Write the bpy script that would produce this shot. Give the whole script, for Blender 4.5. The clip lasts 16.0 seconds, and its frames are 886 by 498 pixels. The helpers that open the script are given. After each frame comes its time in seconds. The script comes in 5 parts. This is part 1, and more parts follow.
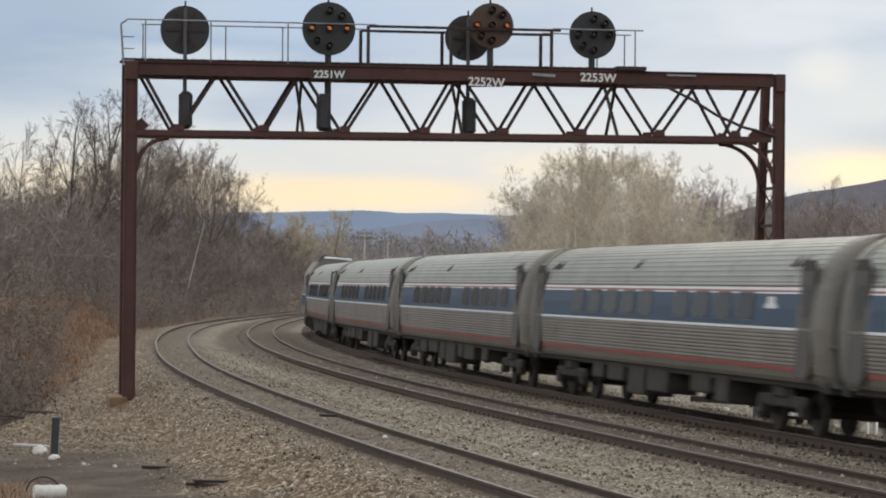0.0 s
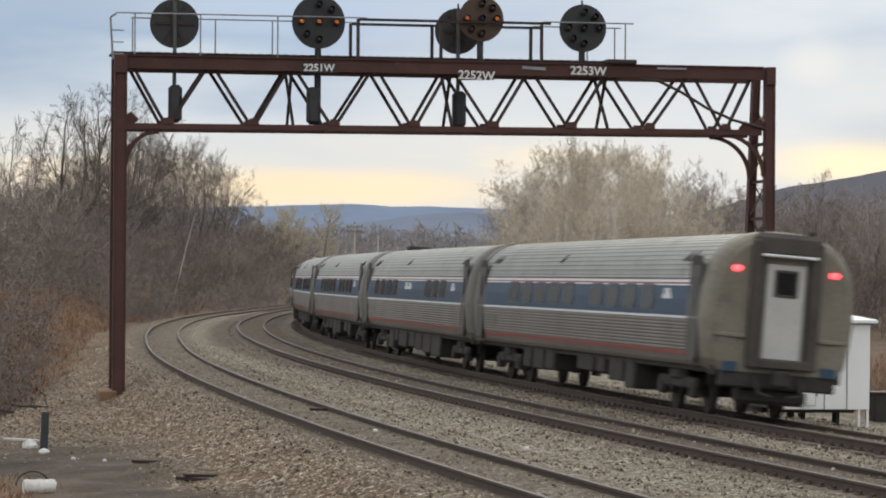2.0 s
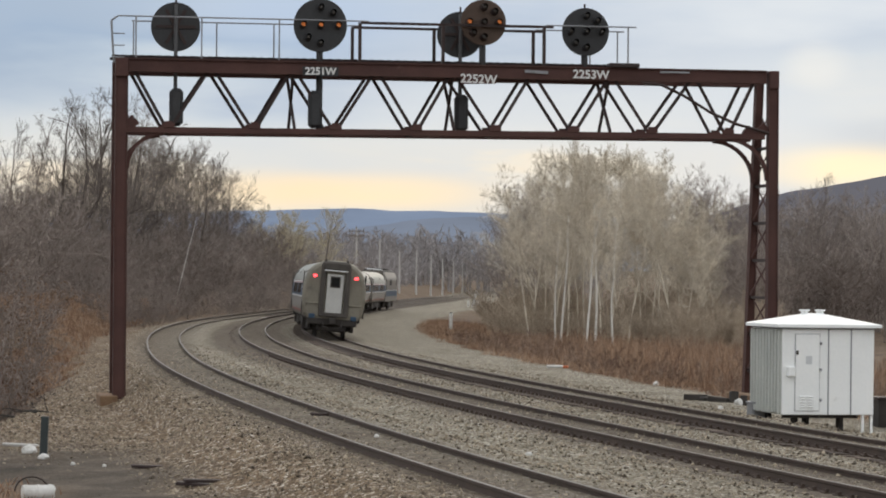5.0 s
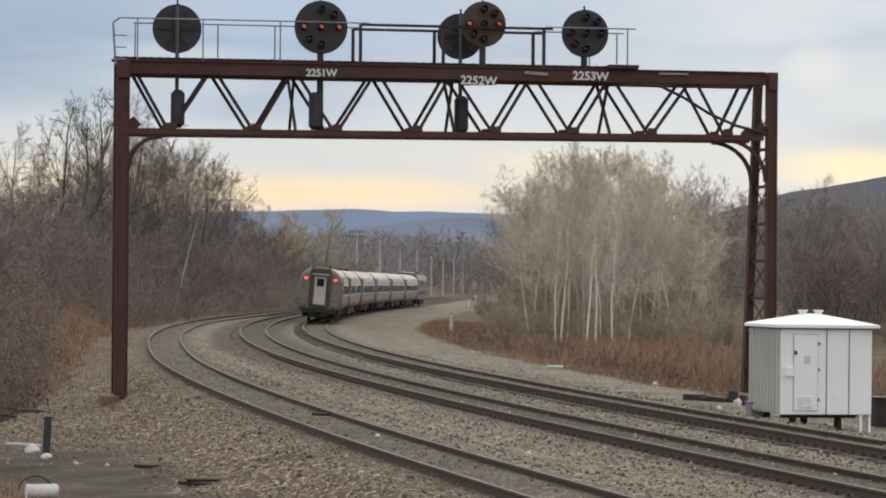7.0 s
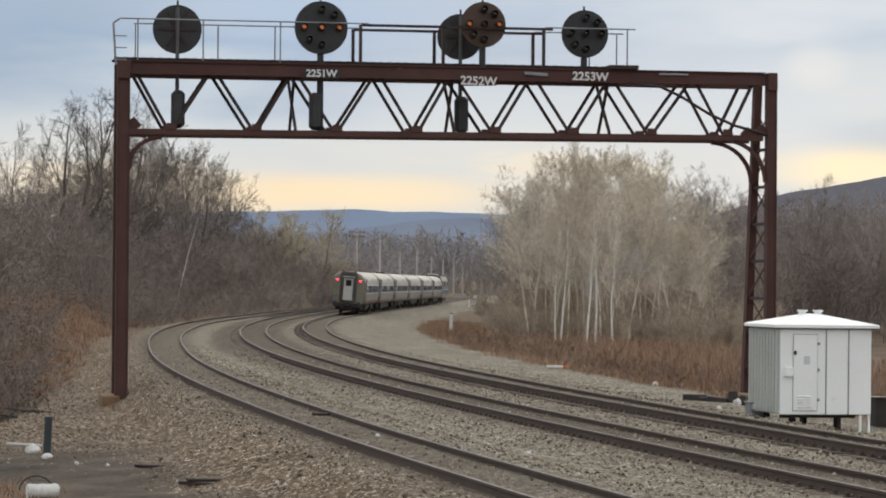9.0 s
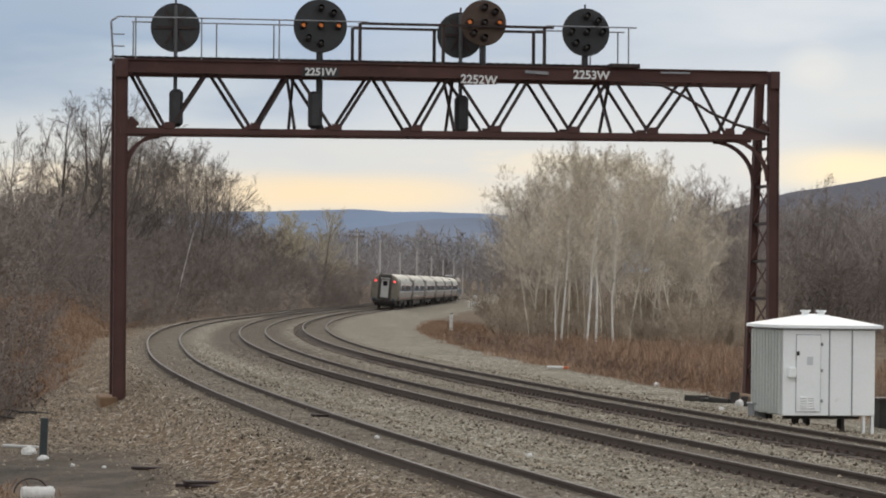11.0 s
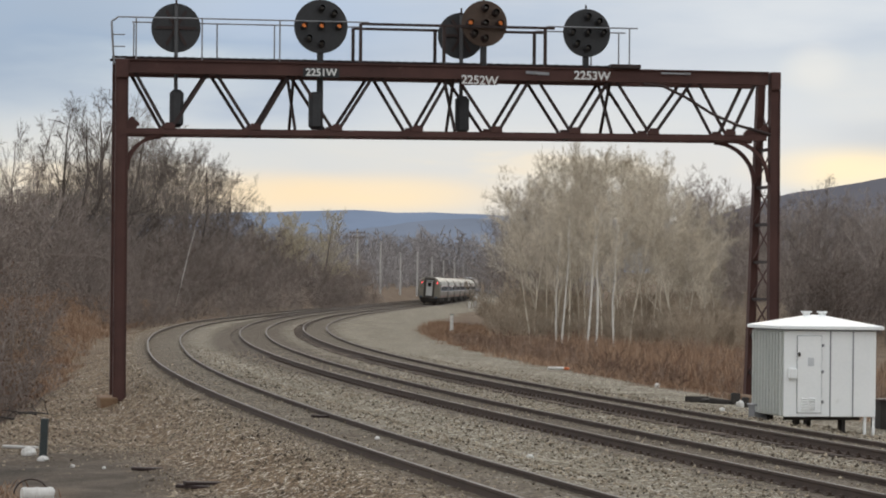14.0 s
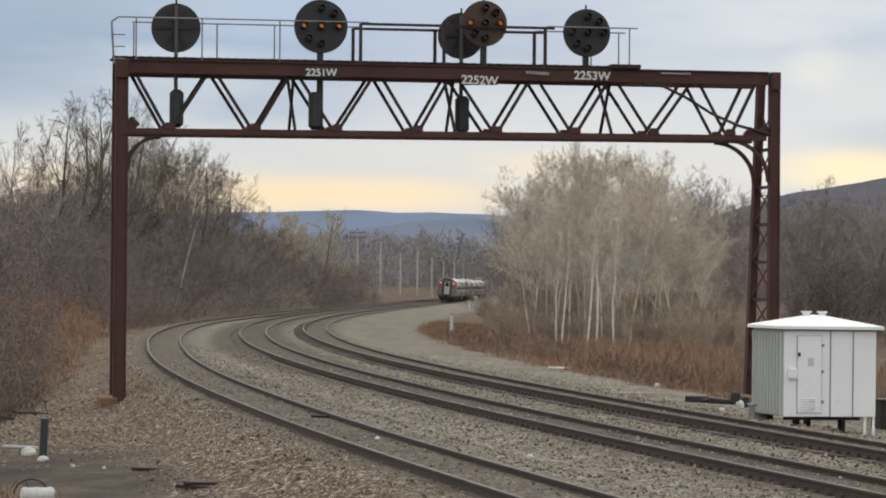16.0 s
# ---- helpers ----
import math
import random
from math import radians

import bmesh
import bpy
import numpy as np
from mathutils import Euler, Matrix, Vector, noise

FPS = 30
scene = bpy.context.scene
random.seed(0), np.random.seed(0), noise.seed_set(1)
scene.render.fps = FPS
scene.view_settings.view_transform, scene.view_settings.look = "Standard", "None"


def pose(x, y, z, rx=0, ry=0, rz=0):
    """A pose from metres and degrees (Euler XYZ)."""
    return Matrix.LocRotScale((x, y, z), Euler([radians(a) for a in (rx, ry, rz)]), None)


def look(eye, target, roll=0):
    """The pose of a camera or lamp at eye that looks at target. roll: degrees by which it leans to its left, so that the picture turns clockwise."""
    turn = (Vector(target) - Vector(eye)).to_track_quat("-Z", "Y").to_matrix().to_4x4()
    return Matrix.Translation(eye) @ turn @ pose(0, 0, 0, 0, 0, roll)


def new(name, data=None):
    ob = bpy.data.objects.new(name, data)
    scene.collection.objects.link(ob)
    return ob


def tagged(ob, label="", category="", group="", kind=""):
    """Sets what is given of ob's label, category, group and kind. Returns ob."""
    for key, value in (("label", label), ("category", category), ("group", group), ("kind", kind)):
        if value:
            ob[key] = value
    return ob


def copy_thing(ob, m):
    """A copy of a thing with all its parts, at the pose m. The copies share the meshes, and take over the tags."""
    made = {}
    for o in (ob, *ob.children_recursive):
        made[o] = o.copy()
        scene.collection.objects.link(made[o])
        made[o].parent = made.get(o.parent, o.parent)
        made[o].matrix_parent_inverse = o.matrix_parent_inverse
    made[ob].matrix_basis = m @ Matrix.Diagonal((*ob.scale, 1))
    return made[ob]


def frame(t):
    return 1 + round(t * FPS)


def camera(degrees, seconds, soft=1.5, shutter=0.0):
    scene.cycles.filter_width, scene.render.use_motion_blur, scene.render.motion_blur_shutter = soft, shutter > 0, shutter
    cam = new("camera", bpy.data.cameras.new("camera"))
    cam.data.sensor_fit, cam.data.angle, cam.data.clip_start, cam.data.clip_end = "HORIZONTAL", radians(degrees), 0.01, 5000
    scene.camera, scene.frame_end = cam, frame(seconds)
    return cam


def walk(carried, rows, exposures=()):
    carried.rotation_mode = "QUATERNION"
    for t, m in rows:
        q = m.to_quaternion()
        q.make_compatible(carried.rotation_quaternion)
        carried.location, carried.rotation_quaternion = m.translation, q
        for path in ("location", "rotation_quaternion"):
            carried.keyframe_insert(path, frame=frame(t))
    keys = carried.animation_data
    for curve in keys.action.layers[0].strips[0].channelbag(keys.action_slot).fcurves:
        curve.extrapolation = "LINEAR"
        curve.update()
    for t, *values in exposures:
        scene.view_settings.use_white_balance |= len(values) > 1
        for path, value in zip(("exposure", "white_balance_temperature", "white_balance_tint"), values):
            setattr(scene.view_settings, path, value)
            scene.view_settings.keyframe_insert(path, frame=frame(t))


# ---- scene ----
# The camera stands at the lineside on one spot; long lens, slight hand sway.
EYE_Z = 2.933
cam = camera(17.387, 16.0, soft=1.9, shutter=0.45)
SWAY = [  # seconds, forward drift, tilt up, turn to the left, lean
    (0, -0.62, 0.7062, 0.1375, 0.727),
    (0.5, -0.65, 0.5545, 0.0028, 0.708),
    (1, -0.84, 0.5271, -0.0381, 0.719),
    (1.5, -0.15, 0.5567, -0.0595, 0.717),
    (2, -0.52, 0.5802, -0.0579, 0.663),
    (2.5, -0.44, 0.5927, -0.0476, 0.691),
    (3, -0.47, 0.6020, -0.0503, 0.697),
    (3.5, -0.48, 0.6259, -0.0401, 0.695),
    (4, -0.44, 0.6466, -0.0263, 0.703),
    (6.5, 0.12, 0.6764, -0.0124, 0.707),
    (7, -0.58, 0.6796, -0.0121, 0.688),
    (7.5, -0.19, 0.6745, -0.0093, 0.692),
    (8, 0.59, 0.6772, -0.0132, 0.711),
    (8.5, 0.08, 0.6826, -0.0134, 0.703),
    (9, -0.67, 0.6838, -0.0124, 0.677),
    (11.5, 0.02, 0.6860, -0.0120, 0.673),
    (12, 0.03, 0.6887, -0.0128, 0.699),
    (12.5, 0.04, 0.6889, -0.0117, 0.703),
    (13, 0.00, 0.6997, 0.0000, 0.707),
    (16, 0.00, 0.6997, 0.0000, 0.707),
]
walk(cam, [(t, pose(0, d, EYE_Z, 90 + tilt, 0, turn) @ pose(0, 0, 0, 0, 0, lean)) for t, d, tilt, turn, lean in SWAY],
     exposures=[(0, 0.17), (3.5, 0.2), (6.3, 0.1), (16, 0.08)])

# ---- sky and light: late overcast afternoon, the low sun behind cloud ahead ----
SUN_EL, SUN_AZ = radians(5.0), radians(7.5)


def node(nt, kind, **values):
    n = nt.nodes.new(kind)
    for k, v in values.items():
        n.inputs[k.replace("_", " ")].default_value = v
    return n


def ramp(nt, stops):
    n = nt.nodes.new("ShaderNodeValToRGB")
    e = n.color_ramp.elements
    while len(e) < len(stops):
        e.new(0.5)
    for el, (p, c) in zip(e, stops):
        el.position, el.color = p, (*c, 1) if len(c) == 3 else c
    return n


def mixc(nt, fac, a, b, mode="MIX"):
    n = nt.nodes.new("ShaderNodeMix")
    n.data_type, n.blend_type = "RGBA", mode
    for sock, v in ((n.inputs[0], fac), (n.inputs[6], a), (n.inputs[7], b)):
        if isinstance(v, bpy.types.NodeSocket):
            nt.links.new(v, sock)
        elif isinstance(v, (int, float)):
            sock.default_value = v
        else:
            sock.default_value = (*v, 1)
    return n.outputs[2]


def math_node(nt, op, a, b=0.0, c=0.0):
    n = nt.nodes.new("ShaderNodeMath")
    n.operation = op
    for sock, v in zip(n.inputs, (a, b, c)):
        if isinstance(v, bpy.types.NodeSocket):
            nt.links.new(v, sock)
        else:
            sock.default_value = v
    return n.outputs[0]


def sky():
    world = bpy.data.worlds.new("overcast_sky")
    world.use_nodes = True
    scene.world = world
    nt = world.node_tree
    nt.nodes.clear()
    out = nt.nodes.new("ShaderNodeOutputWorld")
    bg1, bg2 = nt.nodes.new("ShaderNodeBackground"), nt.nodes.new("ShaderNodeBackground")
    tex = nt.nodes.new("ShaderNodeTexSky")
    tex.sky_type, tex.sun_disc, tex.sun_elevation, tex.sun_rotation = "NISHITA", False, SUN_EL, SUN_AZ
    nt.links.new(tex.outputs[0], bg1.inputs[0])
    bg1.inputs[1].default_value = 0.05
    tc = nt.nodes.new("ShaderNodeTexCoord")
    sep = nt.nodes.new("ShaderNodeSeparateXYZ")
    nt.links.new(tc.outputs["Generated"], sep.inputs[0])
    up = math_node(nt, "MAXIMUM", sep.outputs[2], 0.0)
    # cloud sheets: flat bands low down, stretched sideways
    mp = nt.nodes.new("ShaderNodeMapping")
    mp.inputs["Scale"].default_value = (9.0, 9.0, 38.0)
    mp.inputs["Location"].default_value = (3.1, 0.4, 0.2)
    nt.links.new(tc.outputs["Generated"], mp.inputs[0])
    n1 = node(nt, "ShaderNodeTexNoise", Scale=1.0, Detail=5.0, Roughness=0.5)
    nt.links.new(mp.outputs[0], n1.inputs["Vector"])
    # height, wobbled by the cloud, picks the tone
    wob = math_node(nt, "MULTIPLY_ADD", n1.outputs[0], 0.09, -0.045)
    hgt = math_node(nt, "ADD", up, wob)
    base = ramp(nt, SKY_STOPS)
    nt.links.new(math_node(nt, "MULTIPLY", hgt, 5.0), base.inputs[0])
    patch = ramp(nt, [(0.42, (0, 0, 0)), (0.62, (1, 1, 1))])
    nt.links.new(n1.outputs[0], patch.inputs[0])
    far = math_node(nt, "MULTIPLY", patch.outputs[0], 0.3)
    col = mixc(nt, far, base.outputs[0], (0.64, 0.66, 0.68))
    # brighter cloud round the hidden sun
    sx, sy, sz = math.sin(SUN_AZ) * math.cos(SUN_EL), math.cos(SUN_AZ) * math.cos(SUN_EL), math.sin(SUN_EL)
    dot = nt.nodes.new("ShaderNodeVectorMath")
    dot.operation = "DOT_PRODUCT"
    nt.links.new(tc.outputs["Generated"], dot.inputs[0])
    dot.inputs[1].default_value = (sx, sy, sz)
    near = nt.nodes.new("ShaderNodeMapRange")
    nt.links.new(dot.outputs["Value"], near.inputs[0])
    near.inputs[1].default_value, near.inputs[2].default_value = 0.99, 0.9999
    col = mixc(nt, math_node(nt, "MULTIPLY", near.outputs[0], 0.08), col, (0.95, 0.86, 0.72))
    # a pale gap in the cloud before the sun, and the lit rim of cloud under it
    for az, el, wide, flat, amount, tint in ((0.13, 0.085, 0.11, 1.6, 0.75, (0.71, 0.755, 0.79)), (-0.15, 0.088, 0.09, 2.0, 0.7, (0.31, 0.40, 0.52)), (-0.05, 0.093, 0.06, 3.0, 0.5, (0.40, 0.52, 0.70)),
                                             (0.02, 0.06, 0.09, 3.0, 0.5, (0.72, 0.75, 0.765)), (0.128, 0.0755, 0.016, 1.5, 0.8, (0.93, 0.89, 0.80)), (0.145, 0.041, 0.05, 4.5, 1.3, (1.0, 0.86, 0.60)),
                                             (0.165, 0.052, 0.05, 4.0, 0.5, (0.50, 0.54, 0.58)), (-0.02, 0.031, 0.06, 6.0, 0.9, (0.97, 0.79, 0.53)), (-0.06, 0.031, 0.04, 4.0, 0.9, (0.97, 0.77, 0.50))):
        off, flatten, span = (nt.nodes.new("ShaderNodeVectorMath") for k in range(3))
        off.operation, flatten.operation, span.operation = "SUBTRACT", "MULTIPLY", "LENGTH"
        nt.links.new(tc.outputs["Generated"], off.inputs[0])
        off.inputs[1].default_value = Vector((math.sin(az) * math.cos(el), math.cos(az) * math.cos(el), math.sin(el)))
        nt.links.new(off.outputs[0], flatten.inputs[0])
        flatten.inputs[1].default_value = (1, 1, flat)
        nt.links.new(flatten.outputs[0], span.inputs[0])
        mr = nt.nodes.new("ShaderNodeMapRange")
        mr.interpolation_type = "SMOOTHSTEP"
        nt.links.new(span.outputs["Value"], mr.inputs[0])
        mr.inputs[1].default_value, mr.inputs[2].default_value = wide, wide * 0.15
        wisp = math_node(nt, "MULTIPLY", mr.outputs[0], math_node(nt, "MULTIPLY_ADD", n1.outputs[0], 2.2, -0.4))
        wisp = math_node(nt, "MINIMUM", math_node(nt, "MAXIMUM", math_node(nt, "MULTIPLY", wisp, amount), 0.0), 1.0)
        col = mixc(nt, wisp, col, tint)
    nt.links.new(col, bg2.inputs[0])
    bg2.inputs[1].default_value = 1.0
    mix = nt.nodes.new("ShaderNodeMixShader")
    mix.inputs[0].default_value = 0.985
    nt.links.new(bg1.outputs[0], mix.inputs[1])
    nt.links.new(bg2.outputs[0], mix.inputs[2])
    nt.links.new(mix.outputs[0], out.inputs[0])
    lamp = bpy.data.lights.new("veiled_sun", "SUN")
    lamp.energy, lamp.angle, lamp.color = 0.5, radians(25), (1.0, 0.86, 0.68)
    sun = new("veiled_sun", lamp)
    sun.matrix_world = look((sx * 100, sy * 100, 30), (0, 0, 0))


# tone by height above the horizon (0.2 of a unit vector's height is 1)
SKY_STOPS = [(0.0, (0.55, 0.48, 0.38)), (0.13, (0.84, 0.73, 0.57)), (0.155, (0.82, 0.755, 0.635)), (0.185, (0.70, 0.705, 0.68)), (0.27, (0.65, 0.685, 0.70)),
             (0.34, (0.52, 0.60, 0.68)), (0.40, (0.36, 0.465, 0.61)), (0.50, (0.41, 0.52, 0.67)), (0.75, (0.60, 0.65, 0.71)), (1.0, (1.0, 1.03, 1.06))]
sky()


# ---- materials ----
def surface(name, dark, light, scale=3.0, fine=40.0, rough=0.8, metal=0.0, bump=0.3, stain=None, stain_at=0.6, per="", spec=0.5):
    """Paint, stone, wood or metal: two sizes of variation in metres, with relief; per: 'object' or 'island' shifts the tone piece by piece."""
    m = bpy.data.materials.new(name)
    m.use_nodes = True
    nt = m.node_tree
    b = nt.nodes["Principled BSDF"]
    tc = nt.nodes.new("ShaderNodeTexCoord")
    big = node(nt, "ShaderNodeTexNoise", Scale=scale, Detail=4.0, Roughness=0.6)
    small = node(nt, "ShaderNodeTexNoise", Scale=fine, Detail=3.0, Roughness=0.6)
    for n in (big, small):
        nt.links.new(tc.outputs["Object"], n.inputs["Vector"])
    fac = math_node(nt, "ADD", math_node(nt, "MULTIPLY", big.outputs[0], 0.6), math_node(nt, "MULTIPLY", small.outputs[0], 0.4))
    if per:
        src = nt.nodes.new("ShaderNodeObjectInfo" if per == "object" else "ShaderNodeNewGeometry")
        fac = math_node(nt, "ADD", fac, math_node(nt, "MULTIPLY_ADD", src.outputs["Random" if per == "object" else "Random Per Island"], 0.5, -0.25))
    r = ramp(nt, [(0.3, dark), (0.7, light)])
    nt.links.new(fac, r.inputs[0])
    col = r.outputs[0]
    if stain:
        s = node(nt, "ShaderNodeTexNoise", Scale=scale * 1.7, Detail=6.0, Roughness=0.7)
        nt.links.new(tc.outputs["Object"], s.inputs["Vector"])
        k = ramp(nt, [(stain_at, (0, 0, 0)), (stain_at + 0.12, (1, 1, 1))])
        nt.links.new(s.outputs[0], k.inputs[0])
        col = mixc(nt, k.outputs[0], col, stain)
    nt.links.new(col, b.inputs["Base Color"])
    b.inputs["Roughness"].default_value, b.inputs["Metallic"].default_value = rough, metal
    b.inputs["Specular IOR Level"].default_value = spec
    if bump:
        bp = nt.nodes.new("ShaderNodeBump")
        bp.inputs["Strength"].default_value, bp.inputs["Distance"].default_value = bump, 0.4 / fine
        nt.links.new(small.outputs[0], bp.inputs["Height"])
        nt.links.new(bp.outputs[0], b.inputs["Normal"])
    return m


def glow(name, colour, strength):
    m = bpy.data.materials.new(name)
    m.use_nodes = True
    b = m.node_tree.nodes["Principled BSDF"]
    b.inputs["Base Color"].default_value = (*colour, 1)
    b.inputs["Emission Color"].default_value = (*colour, 1)
    b.inputs["Emission Strength"].default_value = strength
    return m


RUST = surface("rusty_painted_steel", (0.052, 0.021, 0.017), (0.10, 0.043, 0.034), 0.8, 25, 0.75, 0.1, 0.4, (0.16, 0.10, 0.085), 0.66)
RUST_DARK = surface("dark_weathered_steel", (0.022, 0.014, 0.013), (0.05, 0.028, 0.024), 1.2, 30, 0.7, 0.1, 0.4)
PALE_STEEL = surface("galvanised_pipe", (0.20, 0.20, 0.21), (0.32, 0.32, 0.33), 3, 40, 0.5, 0.5, 0.1)
RAIL_SIDE = surface("rusty_rail_side", (0.045, 0.03, 0.022), (0.085, 0.055, 0.04), 2, 60, 0.85, 0.0, 0.3)
RAIL_TOP = surface("worn_rail_head", (0.10, 0.088, 0.078), (0.19, 0.17, 0.155), 0.6, 50, 0.65, 0.2, 0.05, spec=0.25)
TIE = surface("weathered_tie_wood", (0.055, 0.04, 0.032), (0.15, 0.115, 0.09), 3, 30, 0.95, 0, 0.5, per="object")
TIE_ISLAND = surface("weathered_far_tie_wood", (0.055, 0.04, 0.032), (0.15, 0.115, 0.09), 3, 30, 0.95, 0, 0.5, per="island")
STONE = surface("ballast_stone", (0.06, 0.044, 0.03), (0.41, 0.34, 0.25), 1.0, 12, 0.95, 0, 0.3, per="island")
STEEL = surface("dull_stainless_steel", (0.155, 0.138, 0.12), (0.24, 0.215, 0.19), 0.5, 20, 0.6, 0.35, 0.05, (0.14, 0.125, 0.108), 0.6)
# paler and less warm than the side steel
ROOF_STEEL = surface("paler_stainless_roof", (0.235, 0.238, 0.215), (0.34, 0.342, 0.315), 0.5, 14, 0.55, 0.4, 0.1, (0.15, 0.15, 0.14), 0.58)
CAR_BLUE = surface("blue_band_paint", (0.028, 0.056, 0.095), (0.048, 0.084, 0.132), 0.6, 20, 0.5, 0, 0.02, spec=0.25)
CAR_WHITE = surface("white_stripe_paint", (0.6, 0.6, 0.6), (0.75, 0.75, 0.74), 0.8, 20, 0.5, 0, 0.02)
CAR_RED = surface("red_stripe_paint", (0.20, 0.045, 0.038), (0.33, 0.07, 0.058), 0.8, 20, 0.5, 0, 0.02)
CAR_FRAME = surface("dull_window_frame", (0.05, 0.062, 0.08), (0.08, 0.095, 0.115), 1, 20, 0.5, 0, 0.0)
DULL_END = surface("dull_brown_end_steel", (0.13, 0.118, 0.102), (0.21, 0.192, 0.168), 0.8, 14, 0.6, 0.3, 0.1)
DOOR_STEEL = surface("grimy_side_door_steel", (0.055, 0.05, 0.044), (0.10, 0.092, 0.082), 1, 15, 0.55, 0.3, 0.05)
CAR_GLASS = surface("tinted_window_glass", (0.010, 0.010, 0.011), (0.018, 0.018, 0.018), 2, 20, 0.2, 0, 0.0, spec=0.1)
END_STEEL = surface("grimy_end_steel", (0.14, 0.125, 0.098), (0.26, 0.235, 0.185), 0.8, 12, 0.6, 0.3, 0.15, (0.1, 0.09, 0.075), 0.6)
END_DARK = surface("grimy_dark_diaphragm", (0.04, 0.034, 0.03), (0.085, 0.074, 0.064), 1.5, 15, 0.85, 0, 0.3)
UNDER = surface("sooty_underframe", (0.022, 0.018, 0.016), (0.055, 0.047, 0.041), 2, 20, 0.85, 0.1, 0.3)
DOOR_PALE = surface("pale_end_door", (0.42, 0.41, 0.39), (0.55, 0.54, 0.51), 1, 12, 0.55, 0.1, 0.05)
BOX_WHITE = surface("white_aluminium_sheet", (0.80, 0.81, 0.80), (0.90, 0.90, 0.885), 0.7, 15, 0.45, 0.0, 0.06, (0.60, 0.59, 0.55), 0.68)
# greyer version of the white sheet, for the wall that lies in shade
BOX_SHADE = surface("shade_grey_corrugated_sheet", (0.42, 0.43, 0.40), (0.55, 0.555, 0.52), 0.9, 15, 0.55, 0.1, 0.08, (0.33, 0.32, 0.28), 0.64)
TAIL_RED = glow("red_tail_lamp", (1.0, 0.05, 0.06), 4.5)
AMBER = glow("amber_signal_lamp", (0.9, 0.27, 0.07), 0.2)

# ---- the line in plan: one alignment, the other tracks lie beside it ----
STEP = 1.0
ARC = np.arange(-170.0, 720.0, STEP)
u = np.clip(ARC, -130, 460) / 100.0
HEAD = -0.16578 + 0.11575 * u + 0.04230 * u**2 / 2 + -0.12274 * u**3 / 6 + 0.07443 * u**4 / 24 + -0.00950 * u**5 / 120
PLAN_X, PLAN_Y = np.cumsum(np.sin(HEAD)) * STEP, np.cumsum(np.cos(HEAD)) * STEP
at0 = int(170 / STEP)
PLAN_X += 2.3763 - PLAN_X[at0]
PLAN_Y += 85.0 - PLAN_Y[at0]
TRACKS = {  # offset to the side, height of the low rail, cant
    "east": (0.0, 0.0, 0.087), "middle": (-3.767, 0.008, 0.058), "west": (-9.162, 0.09, 0.042)}
# the west track draws nearer to the others as the curve tightens
WEST_SHIFT = np.interp(ARC, [-60, -30, 0, 20, 40, 60, 80, 110, 160, 240], [-0.13, -0.18, 0.05, 0.27, 0.6, 0.74, 0.85, 1.08, 2.2, 2.6])
WEST_SHIFT = np.convolve(np.pad(WEST_SHIFT, 10, "edge"), np.hanning(21) / np.hanning(21).sum(), "valid")


def on_line(s, o=0.0, z=0.0):
    """A place s metres along the line, o metres to its right."""
    h = float(np.interp(s, ARC, HEAD))
    if -10.8 < o < -7.5:
        o += float(np.interp(s, ARC, WEST_SHIFT))
    return Vector((float(np.interp(s, ARC, PLAN_X)) + math.cos(h) * o, float(np.interp(s, ARC, PLAN_Y)) - math.sin(h) * o, z))


def heading(s):
    return float(np.interp(s, ARC, HEAD))


def smooth(a, b, v):
    k = np.clip((v - a) / (b - a), 0, 1)
    return k * k * (3 - 2 * k)


def wave(x, y, size, seed=0.0):
    return (np.sin(x / size + seed) * np.cos(y / size * 1.3 + seed * 2.1) + 0.5 * np.sin(x / size * 2.3 + y / size * 1.7 + seed)) / 1.5


def line_coords(x, y):
    """How far along the line and how far to its right each place lies."""
    s, o = np.empty_like(x), np.empty_like(x)
    for i in range(0, len(x), 4000):
        dx, dy = x[i:i + 4000, None] - PLAN_X[None], y[i:i + 4000, None] - PLAN_Y[None]
        k = (dx * dx + dy * dy).argmin(1)
        r = np.arange(len(k))
        o[i:i + 4000] = dx[r, k] * np.cos(HEAD[k]) - dy[r, k] * np.sin(HEAD[k])
        s[i:i + 4000] = ARC[k] + dx[r, k] * np.sin(HEAD[k]) + dy[r, k] * np.cos(HEAD[k])
    return s, o


